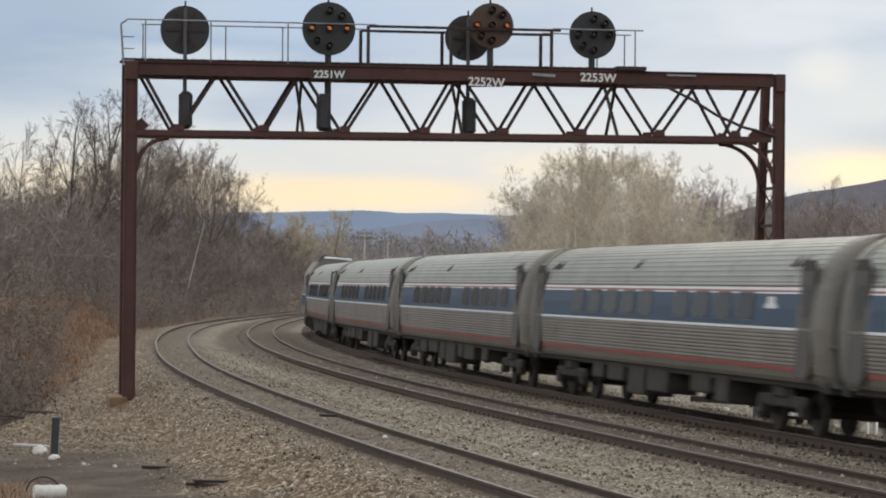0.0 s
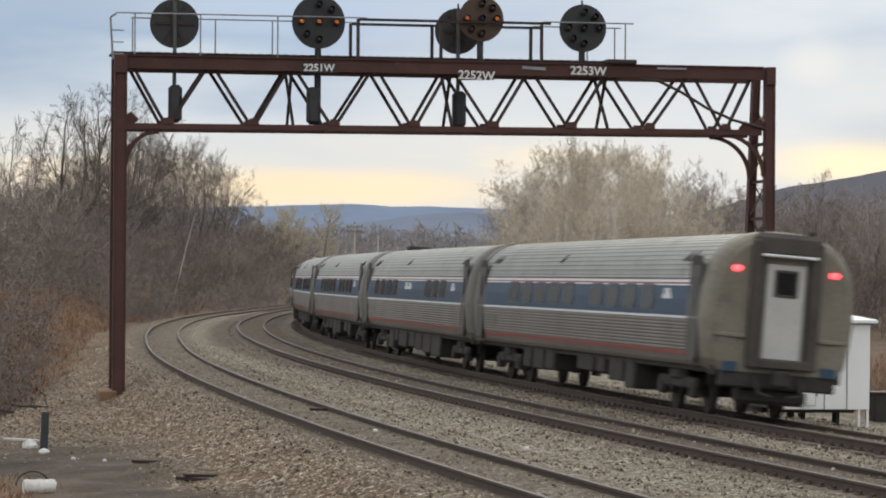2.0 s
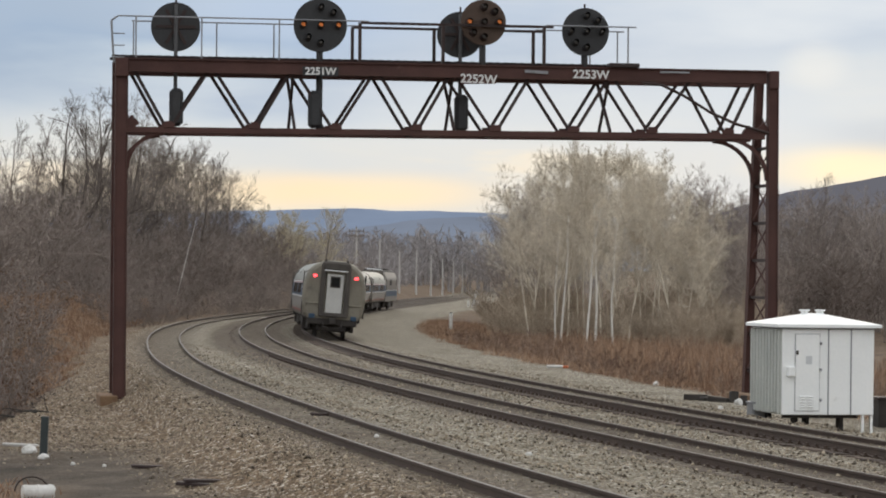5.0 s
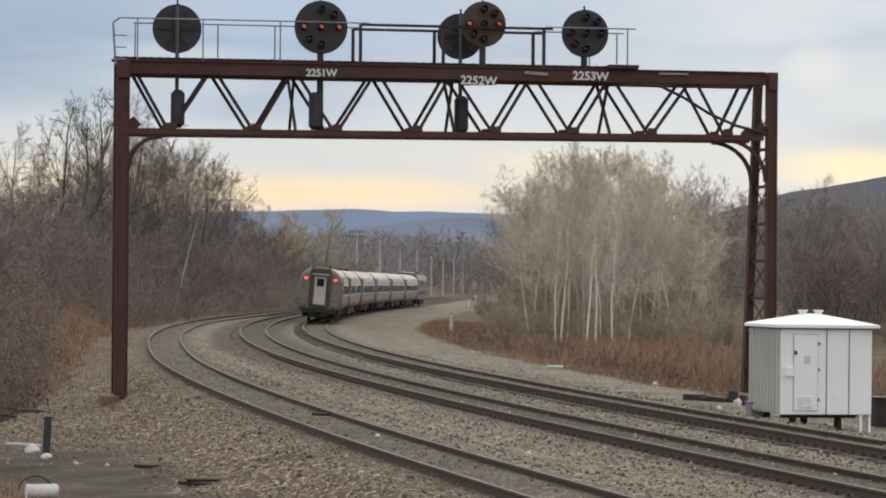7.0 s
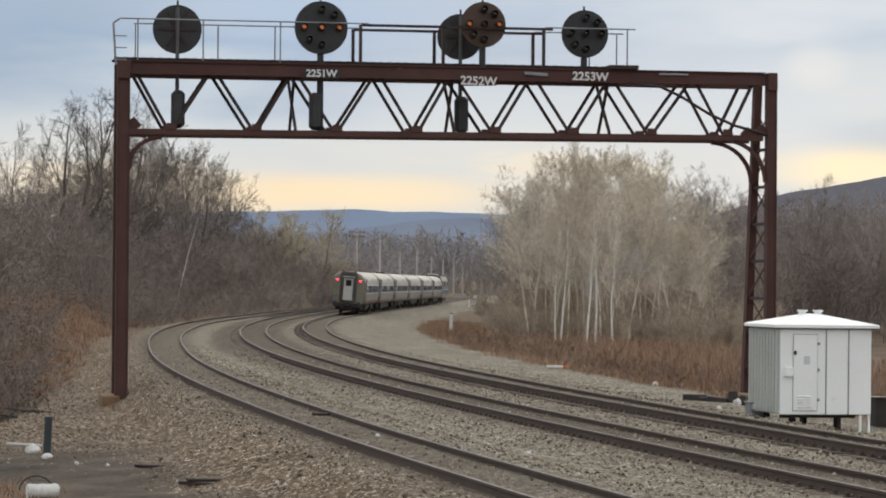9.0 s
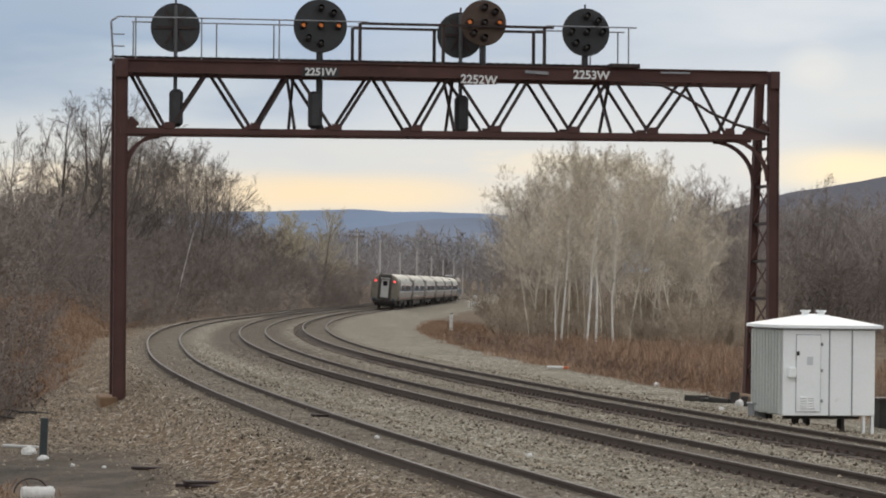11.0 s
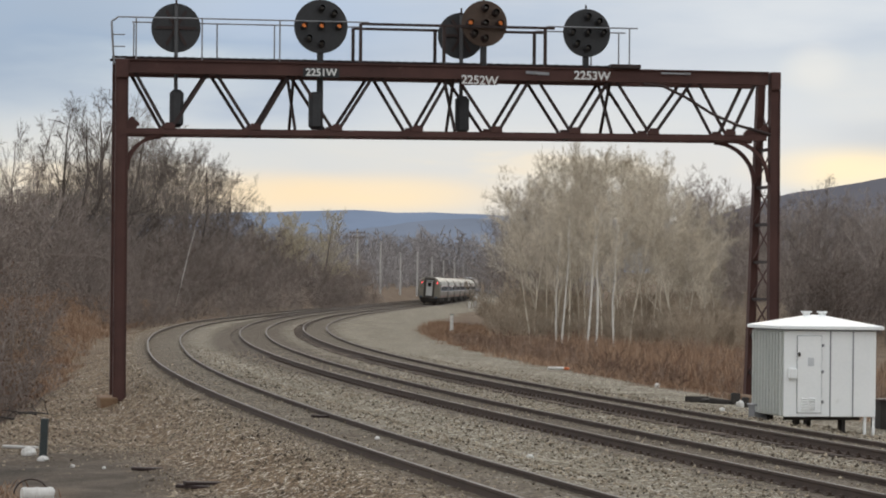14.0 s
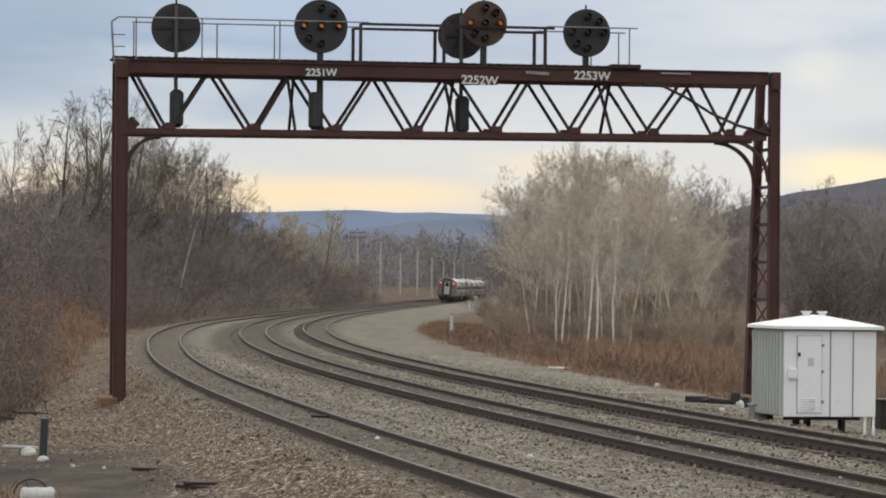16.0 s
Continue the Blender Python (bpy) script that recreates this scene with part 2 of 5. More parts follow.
def land(x, y):
    """Height of the ground, and how much of each place is track ballast, pale gravel and grass."""
    s, o = line_coords(x, y)
    o = o - np.interp(s, ARC, WEST_SHIFT) * smooth(-5.6, -7.2, o)
    bed = np.full_like(x, -0.17)
    bed += 0.10 * np.interp(o, [-12.2, -11.0, -7.4, -6.6, -5.8, -1.9, 1.9, 2.5], [0, 1.5, 1.5, 0.0, 0.66, 0.66, 0.66, 0])
    right = np.interp(o, [2.1, 3.6, 6.5, 8.0, 14.0, 40.0], [0, -0.36, -0.42, -0.5, -0.95, -1.2])
    brink = np.interp(s, [-20, -14, -8, 5, 30, 52, 80], [17, 16.2, 15.2, 13.5, 12.6, 12.0, 12.2])
    down = -0.64 * np.clip(-o - 10.9, 0, 1) - np.clip((-o - brink) * 0.48, 0, 2.6)
    bank = np.interp(-o, [11.2, 12.0, 13.0, 15.0, 19.0, 60.0], [0, -0.25, -0.05, 0.95, 1.8, 2.6])
    flat = np.interp(-o, [11.2, 12.4, 13.4, 17.5, 30.0, 60.0], [0, -0.35, -0.48, -0.6, -0.8, -1.0])
    k1, k2 = smooth(30, 62, s), 1 - smooth(-28, -12, s)
    left = down * (1 - k1) * (1 - k2) + bank * k1 + flat * k2
    z = bed + np.where(o > 0, right, left)
    away = smooth(8, 20, np.maximum(o, -o - 9))
    z += away * 0.25 * wave(x, y, 6.0, 1.0) + smooth(0.0, 1.5, np.maximum(o - 2.5, -o - 11.4)) * 0.05 * wave(x, y, 1.1, 2.0)
    # the valley floor falls a little, then climbs to the far ridges
    z += smooth(500, 3000, y) * 18 - smooth(40, 300, o) * 3.0
    edge_r = 8.2 + 0.7 * wave(x, y, 3.1, 4.0) - 0.9 * smooth(60, 130, s)
    edge_l = brink + 0.4 + 0.5 * wave(x, y, 2.3, 5.0)
    grass = np.maximum(smooth(-0.6, 0.8, o - edge_r), smooth(-0.5, 1.0, -o - edge_l) * (1 - k2))
    grass = np.maximum(grass, smooth(50, 80, s) * smooth(-0.3, 0.5, -o - 12.6))
    tuft = 1 - smooth(0.5, 1.5, np.hypot((x + 7.7) / 1.3, (y - 47.3) / 3.4))
    grass = np.maximum(grass, tuft)
    tan = smooth(-1.5, 2.0, -o - 9.9)
    dirt = k2 * smooth(-0.6, 1.2, -o - 12.6 - 0.6 * wave(x, y, 1.7, 3.0))
    return z, grass, tan, dirt, s, o


def ground_material():
    m = bpy.data.materials.new("ballast_gravel_and_dead_grass")
    m.use_nodes = True
    nt = m.node_tree
    b = nt.nodes["Principled BSDF"]
    tc = nt.nodes.new("ShaderNodeTexCoord")

    def noise_at(scale, detail=4.0, rough=0.6):
        n = node(nt, "ShaderNodeTexNoise", Scale=scale, Detail=detail, Roughness=rough)
        nt.links.new(tc.outputs["Object"], n.inputs["Vector"])
        return n.outputs[0]

    def zone(name):
        a = nt.nodes.new("ShaderNodeAttribute")
        a.attribute_name = name
        return a.outputs["Fac"]

    cells = node(nt, "ShaderNodeTexVoronoi", Scale=17.0)
    nt.links.new(tc.outputs["Object"], cells.inputs["Vector"])
    pick = nt.nodes.new("ShaderNodeSeparateColor")
    nt.links.new(cells.outputs["Color"], pick.inputs[0])
    grey = ramp(nt, [(0.0, (0.085, 0.072, 0.055)), (0.5, (0.235, 0.205, 0.155)), (0.85, (0.375, 0.333, 0.258)), (0.97, (0.62, 0.59, 0.52))])
    nt.links.new(pick.outputs[0], grey.inputs[0])
    brown = ramp(nt, [(0.0, (0.05, 0.033, 0.022)), (0.45, (0.14, 0.095, 0.057)), (0.85, (0.265, 0.19, 0.12)), (0.97, (0.68, 0.62, 0.54))])
    nt.links.new(pick.outputs[0], brown.inputs[0])
    # shade in the crevices between stones, multiplied into the colour below
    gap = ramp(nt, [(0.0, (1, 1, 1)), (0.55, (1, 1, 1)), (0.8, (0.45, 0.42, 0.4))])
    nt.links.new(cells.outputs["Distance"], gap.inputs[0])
    patchy = ramp(nt, [(0.35, (0.78, 0.76, 0.73)), (0.65, (1.1, 1.1, 1.1))])
    nt.links.new(noise_at(0.35), patchy.inputs[0])
    col = mixc(nt, zone("tan"), grey.outputs[0], brown.outputs[0])
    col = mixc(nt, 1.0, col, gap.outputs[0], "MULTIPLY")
    col = mixc(nt, 1.0, col, patchy.outputs[0], "MULTIPLY")
    # rust and grease dust along the tracks
    col = mixc(nt, math_node(nt, "MULTIPLY", zone("rusty"), math_node(nt, "MULTIPLY_ADD", noise_at(1.2), 0.6, 0.4)), col, (0.066, 0.047, 0.036))
    soil = ramp(nt, [(0.35, (0.03, 0.024, 0.019)), (0.5, (0.08, 0.064, 0.05)), (0.68, (0.18, 0.142, 0.11))])
    nt.links.new(math_node(nt, "ADD", math_node(nt, "MULTIPLY", noise_at(0.6, 3.0), 0.5), math_node(nt, "MULTIPLY", noise_at(9.0, 8.0, 0.75), 0.5)), soil.inputs[0])
    col = mixc(nt, zone("dirt"), col, soil.outputs[0])
    straw = ramp(nt, [(0.25, (0.075, 0.05, 0.036)), (0.5, (0.14, 0.098, 0.068)), (0.75, (0.25, 0.185, 0.128))])
    nt.links.new(math_node(nt, "ADD", math_node(nt, "MULTIPLY", noise_at(0.25), 0.5), math_node(nt, "MULTIPLY", noise_at(5.0, 8.0, 0.7), 0.5)), straw.inputs[0])
    col = mixc(nt, zone("grass"), col, straw.outputs[0])
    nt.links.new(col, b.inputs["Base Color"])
    b.inputs["Roughness"].default_value = 0.97
    b.inputs["Specular IOR Level"].default_value = 0.15
    bp = nt.nodes.new("ShaderNodeBump")
    bp.inputs["Strength"].default_value, bp.inputs["Distance"].default_value = 0.4, 0.05
    bp.invert = True
    nt.links.new(cells.outputs["Distance"], bp.inputs["Height"])
    nt.links.new(bp.outputs[0], b.inputs["Normal"])
    return m


def ground():
    xs = np.concatenate([-np.geomspace(45, 3000, 26)[::-1], np.arange(-44, 44, 0.55), np.geomspace(45, 3000, 26)])
    ys = np.concatenate([-np.geomspace(20, 1500, 14)[::-1], np.arange(-18, 36, 3.0), np.arange(36, 130, 0.6), np.arange(130, 260, 2.0), np.geomspace(262, 4900, 60)])
    gx, gy = np.meshgrid(xs, ys)
    x, y = gx.ravel(), gy.ravel()
    z, grass, tan, dirt, s, o = land(x, y)
    n = len(xs)
    i = np.arange(len(x)).reshape(len(ys), n)
    faces = np.stack([i[:-1, :-1], i[:-1, 1:], i[1:, 1:], i[1:, :-1]], -1).reshape(-1, 4)
    me = bpy.data.meshes.new("ground")
    me.from_pydata(np.stack([x, y, z], 1).tolist(), [], faces.tolist())
    rusty = np.zeros_like(x)
    for off, amount in ((0.0, 0.9), (-3.767, 1.0), (-9.162, 0.75)):
        wide = (0.6 + 0.7 * (o < off)) * smooth(-5, 45, s) if -5 < off < -3 else 0.0
        rusty = np.maximum(rusty, amount * (1 - smooth(0.95 + wide, 1.7 + wide, abs(o - off))))
    for name, v in (("grass", grass), ("tan", tan), ("dirt", dirt), ("rusty", rusty)):
        me.attributes.new(name, "FLOAT", "POINT").data.foreach_set("value", v.astype(np.float32))
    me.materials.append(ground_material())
    me.polygons.foreach_set("use_smooth", [True] * len(me.polygons))
    return tagged(new("ground", me), "ballast, gravel verge and dead brown grass on an embankment", "ground", kind="structure")


ground()


def ground_z(x, y):
    return float(land(np.array([float(x)]), np.array([float(y)]))[0][0])


# ---- mesh tools ----
def mesh_object(name, verts, faces, mats, slots=None, parent=None, label="", flat=True):
    me = bpy.data.meshes.new(name)
    me.from_pydata([tuple(v) for v in verts], [], [tuple(f) for f in faces])
    for m in mats if isinstance(mats, (list, tuple)) else [mats]:
        me.materials.append(m)
    if slots is not None:
        me.polygons.foreach_set("material_index", slots)
    if not flat:
        me.polygons.foreach_set("use_smooth", [True] * len(me.polygons))
    ob = new(name, me)
    if parent:
        ob.parent = parent
    return tagged(ob, label)


def part(name, bm, material, parent, label=""):
    me = bpy.data.meshes.new(name)
    bm.to_mesh(me)
    bm.free()
    me.materials.append(material)
    ob = new(name, me)
    ob.parent = parent
    return tagged(ob, label)


def thing(name, label, category, m=None, group=""):
    ob = new(name)
    ob.empty_display_size = 0.2
    if m is not None:
        ob.matrix_basis = m
    return tagged(ob, label, category, group)


def box(bm, size, at, turn=(0, 0, 0), bevel=0.0):
    """A box with its middle at that place, its edges broken by bevel."""
    r = bmesh.ops.create_cube(bm, size=1.0, matrix=Matrix.LocRotScale(at, Euler([radians(a) for a in turn]), size))
    if bevel:
        bmesh.ops.bevel(bm, geom=list({e for v in r["verts"] for e in v.link_edges}), offset=bevel, segments=1, affect="EDGES")
    return bm


def rod(bm, a, b, r, sides=8, r2=None, caps=True):
    a, b = Vector(a), Vector(b)
    d = b - a
    m = Matrix.Translation((a + b) / 2) @ d.to_track_quat("Z", "Y").to_matrix().to_4x4()
    bmesh.ops.create_cone(bm, cap_ends=caps, segments=sides, radius1=r, radius2=r if r2 is None else r2, depth=d.length, matrix=m)
    return bm


def bar(bm, a, b, w, h, side=(0, 1, 0)):
    """A flat steel bar from a to b, w wide across side, h thick."""
    a, b = Vector(a), Vector(b)
    d = (b - a).normalized()
    s = Vector(side)
    s = (s - d * s.dot(d)).normalized()
    m = Matrix((s, d.cross(s), d)).transposed().to_4x4()
    m.translation = (a + b) / 2
    bmesh.ops.create_cube(bm, size=1.0, matrix=m @ Matrix.Diagonal((w, h, (b - a).length, 1)))
    return bm


# ---- tracks ----
def sweep(name, profile, s0, s1, o, z, roll, step, mats, slot_of, parent):
    """A rail: the profile (to the right, up) drawn along the line."""
    verts, faces, slots = [], [], []
    n = len(profile)
    for k, s in enumerate(np.arange(s0, s1 + 0.01, step)):
        h = heading(s)
        for px, pz in profile:
            q = on_line(s, o + px * math.cos(roll) + pz * math.sin(roll))
            verts.append((q.x, q.y, z + pz * math.cos(roll) - px * math.sin(roll)))
        if k:
            a = (k - 1) * n
            for j in range(n):
                faces.append((a + j, a + (j + 1) % n, a + n + (j + 1) % n, a + n + j))
                slots.append(slot_of(j))
    return mesh_object(name, verts, faces, mats, slots, parent)


RAIL = [(-0.035, -0.006), (-0.029, 0.0), (0.029, 0.0), (0.035, -0.006), (0.034, -0.045), (0.009, -0.06), (0.009, -0.15), (0.075, -0.168), (0.075, -0.18),
        (-0.075, -0.18), (-0.075, -0.168), (-0.009, -0.15), (-0.009, -0.06), (-0.034, -0.045)]


def track(name, o, z, cant, label):
    t = thing("railway_track", label, "track", group="parallel tracks")
    roll = math.asin(cant / 1.505)
    for side, up in ((-0.7525, cant), (0.7525, 0.0)):
        sweep("rail", RAIL, -150, 640, o + side, z + up, roll, 2.0, [RAIL_SIDE, RAIL_TOP], lambda j: 1 if j in (0, 1, 2) else 0, t)
    return t, roll


TIES = []
for key, label in (("east", "curved track of rusty rails on wooden ties, polished heads"), ("middle", "curved rusty track with dark grimy ballast"),
                   ("west", "curved rusty track on pale gravel ballast")):
    o, z, cant = TRACKS[key]
    TIES.append((*track(key, o, z, cant, label), o, z, cant))

# ---- the train ----
SPEED, TAIL = 29.420, -84.989
HALF = [(1.40, 1.02), (1.46, 1.10), (1.50, 1.215), (1.515, 1.22), (1.53, 1.295), (1.525, 1.30)]
for k in range(9):  # fluted lower side
    z = 1.31 + k * 0.074
    w = 1.53 + 0.06 * math.sin((z - 1.3) / 0.7 * 1.4)
    HALF += [(w, z), (w + 0.011, z + 0.016), (w + 0.011, z + 0.05), (w, z + 0.066)]
HALF += [(1.592, 1.985), (1.605, 1.99), (1.605, 2.035), (1.60, 2.04), (1.598, 2.4), (1.57, 2.685), (1.572, 2.69), (1.568, 2.72), (1.566, 2.724), (1.562, 2.758), (1.558, 2.762),
         (1.55, 2.82), (1.555, 2.83), (1.56, 2.86), (1.535, 2.88)]
for k in range(13):  # ribbed roof
    a = radians(10 + k * 5.8)
    for da, dr in ((0, 0), (0.008, 0.008), (0.035, 0.008), (0.043, 0)):
        HALF.append(((1.53 + dr) * math.cos(a + da) ** 0.75, 2.70 + (1.21 + dr) * math.sin(a + da)))
HALF.append((0.12, 3.92))
SMOOTH_HALF = [(1.36, 0.98), (1.50, 1.2), (1.57, 1.6), (1.615, 2.05), (1.605, 2.45), (1.57, 2.8)] + [(1.56 * math.cos(radians(a)) ** 0.75, 2.72 + 1.22 * math.sin(radians(a))) for a in range(8, 89, 8)]


def band(z0, z1, plain):
    z = (z0 + z1) / 2
    if plain:
        return 0 if z < 2.85 else 4
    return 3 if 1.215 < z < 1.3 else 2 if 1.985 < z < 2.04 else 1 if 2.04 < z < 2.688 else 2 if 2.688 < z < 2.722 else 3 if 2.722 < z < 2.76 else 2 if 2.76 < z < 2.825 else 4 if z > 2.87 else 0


def shell(name, half, stations, mats, slot, parent, cap=5):
    """A car body: half a cross section, mirrored, drawn through stations (along, width factor, height factor)."""
    prof = half + [(-x, z) for x, z in half[::-1]]
    n, verts, faces, slots = len(prof), [], [], []
    for k, (y, fw, fh) in enumerate(stations):
        verts += [(x * fw, y, 1.0 + (z - 1.0) * fh) for x, z in prof]
        if k:
            a = (k - 1) * n
            for j in range(n):
                faces.append((a + j, a + (j + 1) % n, a + n + (j + 1) % n, a + n + j))
                slots.append(slot(prof[j], prof[(j + 1) % n], stations[k - 1][0], y))
    faces += [tuple(range(n)), tuple(range(len(verts) - n, len(verts)))[::-1]]
    slots += [cap, cap]
    ob = mesh_object(name, verts, faces, mats, slots, parent)
    bm = bmesh.new()
    bm.from_mesh(ob.data)
    bmesh.ops.recalc_face_normals(bm, faces=bm.faces)
    bm.to_mesh(ob.data)
    bm.free()
    return ob


def plate(name, w, h, d, r, mat):
    """A rounded panel facing +x, as shared mesh data."""
    bm = box(bmesh.new(), (d, w, h), (0, 0, 0))
    bmesh.ops.bevel(bm, geom=[e for e in bm.edges if abs(e.verts[0].co.x - e.verts[1].co.x) > d / 2], offset=r, segments=3, affect="EDGES")
    me = bpy.data.meshes.new(name)
    bm.to_mesh(me)
    bm.free()
    me.materials.append(mat)
    return me


WINDOW = plate("window", 1.24, 0.52, 0.03, 0.11, CAR_GLASS)
FRAME = plate("window_frame", 1.31, 0.58, 0.022, 0.13, CAR_FRAME)
SLIDING = plate("door", 0.78, 2.0, 0.03, 0.05, DOOR_STEEL)
JAMB = plate("door_recess", 0.92, 2.25, 0.03, 0.12, END_DARK)
DOOR_PANE = plate("door_window", 0.3, 0.6, 0.02, 0.08, CAR_GLASS)
VENT = plate("roof_vent", 0.16, 0.55, 0.03, 0.04, UNDER)
PATCH = plate("pale_panel", 0.75, 0.42, 0.012, 0.15, CAR_WHITE)


def put(name, me, parent, m):
    ob = new(name, me)
    ob.parent, ob.matrix_basis = parent, m
    return ob


def wheel_mesh():
    bm = bmesh.new()
    for r, w, x in ((0.457, 0.10, 0), (0.485, 0.03, -0.06), (0.36, 0.115, 0.0), (0.13, 0.2, 0.02)):
        bmesh.ops.create_cone(bm, cap_ends=True, segments=24, radius1=r, radius2=r, depth=w, matrix=Matrix.Translation((x, 0, 0)) @ Matrix.Rotation(radians(90), 4, "Y"))
    me = bpy.data.meshes.new("wheel")
    bm.to_mesh(me)
    bm.free()
    me.materials.append(UNDER)
    return me


WHEEL = wheel_mesh()


def bogie(parent, y, long=2.6):
    bm = bmesh.new()
    for x in (-1.08, 1.08):
        box(bm, (0.16, long + 0.5, 0.24), (x, 0, 0.62), bevel=0.04)
        for w in (-long / 2, long / 2):
            box(bm, (0.24, 0.36, 0.34), (x, w, 0.48), bevel=0.05)
        box(bm, (0.3, 0.8, 0.3), (x, 0, 0.82), bevel=0.06)
        rod(bm, (x, -0.55, 0.5), (x, -0.55, 0.95), 0.11, 10)
        rod(bm, (x, 0.55, 0.5), (x, 0.55, 0.95), 0.11, 10)
    box(bm, (2.2, 0.5, 0.3), (0, 0, 0.7), bevel=0.05)
    for w in (-long / 2, long / 2):
        rod(bm, (-0.8, w, 0.457), (0.8, w, 0.457), 0.08, 10)
    b = part("bogie", bm, UNDER, parent, "sooty cast bogie frame")
    b.location = (0, y, 0)
    for w in (-long / 2, long / 2):
        for side in (-1, 1):
            put("wheel", WHEEL, b, pose(0.75 * side, w, 0.457, 0, 0, 0 if side > 0 else 180))
    return b


def coach(label, windows, patches, rear_end=False, gear=0):
    car = thing("passenger_coach", label, "train coach", group="coaches of the train")
    plain_ends = 11.05
    st = [(-12.72, 0.86, 0.95), (-12.6, 0.94, 0.98), (-12.35, 0.985, 0.995), (-12.0, 1, 1), (-plain_ends, 1, 1), (plain_ends, 1, 1), (12.0, 1, 1), (12.35, 0.985, 0.995), (12.6, 0.94, 0.98), (12.72, 0.86, 0.95)]
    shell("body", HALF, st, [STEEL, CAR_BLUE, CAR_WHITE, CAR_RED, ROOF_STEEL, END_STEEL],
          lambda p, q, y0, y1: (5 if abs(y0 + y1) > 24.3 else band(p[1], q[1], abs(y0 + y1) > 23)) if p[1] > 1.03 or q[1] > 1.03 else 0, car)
    for side in (-1, 1):
        turn = 0 if side > 0 else 180
        for y in windows:
            w = put("window", WINDOW, car, pose(side * 1.592, y, 2.43, 0, -3 * side, 0) @ pose(0, 0, 0, 0, 0, turn))
            put("window_frame", FRAME, w, pose(-0.008, 0, 0))
        for y in (-11.55, 11.55):
            j = put("door_recess", JAMB, car, pose(side * 1.578, y, 2.2, 0, 0, turn))
            d = put("door", SLIDING, j, pose(0.008, 0, -0.08))
            put("door_window", DOOR_PANE, j, pose(0.022, 0, 0.35))
        for y in patches:
            put("pale_panel", PATCH, car, pose(side * 1.592, y, 2.42, 0, 0, turn))
        for y in (-10.6, -10.1, 10.1, 10.6, 2.0):
            put("roof_vent", VENT, car, pose(side * 1.29, y, 3.42, 0, 0, turn) @ pose(0, 0, 0, 0, -46, 0))
    for y in (-12.85, 12.85):
        f = math.copysign(1, y)
        for x in (-0.62, 0.62):
            part("gangway_post", box(bmesh.new(), (0.26, 0.34, 2.55), (x, y - 0.09 * f, 2.48), bevel=0.05), END_DARK, car, "grimy dark gangway post")
        part("gangway_hood", box(bmesh.new(), (1.46, 0.34, 0.5), (0, y - 0.09 * f, 3.64), bevel=0.1), END_DARK, car, "grimy dark gangway hood")
        part("gangway_sill", box(bmesh.new(), (1.48, 0.34, 0.22), (0, y - 0.09 * f, 1.18), bevel=0.04), END_DARK, car)
        shell("end_cap", SMOOTH_HALF, [(11.98 * f, 1.0, 1.0), (12.3 * f, 1.0, 1.0), (12.52 * f, 0.985, 0.995), (12.66 * f, 0.95, 0.975), (12.74 * f, 0.88, 0.94)], [END_STEEL if rear_end and f < 0 else DULL_END], lambda *a: 0, car, 0)
        part("end_door", box(bmesh.new(), (0.84, 0.05, 1.98), (0, 12.78 * f, 2.26), bevel=0.015), DOOR_PALE, car, "pale end door")
        ew = part("end_window", box(bmesh.new(), (0.40, 0.05, 0.47), (0, 12.80 * f, 2.86), bevel=0.02), CAR_GLASS, car)
        part("coupler", rod(box(bmesh.new(), (0.35, 0.3, 0.35), (0, 12.9 * f, 0.88), bevel=0.05), (0, 11.8 * f, 0.88), (0, 12.95 * f, 0.88), 0.11, 10), UNDER, car)
        for x in (-1.12, 1.12):
            part("end_moulding", box(bmesh.new(), (0.7, 0.16, 0.09), (x, 12.72 * f, 1.72), (0, 0, -f * math.copysign(9, x)), bevel=0.02), END_STEEL, car)
            part("step_box", box(bmesh.new(), (0.55, 0.3, 0.3), (x, 12.45 * f, 1.0), bevel=0.03), UNDER, car)
            part("buffer_plate", box(bmesh.new(), (0.3, 0.08, 0.22), (x - math.copysign(0.06, x), 12.76 * f, 1.07), bevel=0.02), CAR_BLUE, car, "dull blue plate")
            part("hose", rod(rod(bmesh.new(), (x * 0.45, 12.7 * f, 0.9), (x * 0.4, 12.95 * f, 0.55), 0.04, 8), (x * 0.4, 12.95 * f, 0.55), (x * 0.15, 12.9 * f, 0.5), 0.04, 8), UNDER, car)
    if rear_end:
        part("buffer_beam", box(bmesh.new(), (2.5, 0.22, 0.42), (0, -12.62, 0.86), bevel=0.04), UNDER, car, "sooty buffer beam under the coach end")
        part("brake_gear", box(bmesh.new(), (1.5, 0.5, 0.35), (0, -12.2, 0.5), bevel=0.08), UNDER, car)
        part("window_frame", box(box(box(box(bmesh.new(), (0.5, 0.04, 0.06), (0, -12.815, 3.11), bevel=0.015), (0.5, 0.04, 0.06), (0, -12.815, 2.6), bevel=0.015), (0.06, 0.04, 0.56), (-0.23, -12.815, 2.86), bevel=0.015), (0.06, 0.04, 0.56), (0.23, -12.815, 2.86), bevel=0.015), END_DARK, car, "dark rubber window surround")
        for x in (-1.05, 1.05):
            part("tail_lamp", box(bmesh.new(), (0.2, 0.14, 0.12), (x, -12.72, 3.11), bevel=0.04), TAIL_RED, car, "glowing red marker lamp")
        part("hood_strip", box(bmesh.new(), (1.2, 0.1, 0.06), (0, -12.97, 3.42), bevel=0.02), CAR_WHITE, car, "worn pale strip")
        for x in (-0.55, 0.55):
            part("roof_horn", rod(bmesh.new(), (x, -12.6, 3.75), (x, -12.6, 3.98), 0.06, 10), UNDER, car)
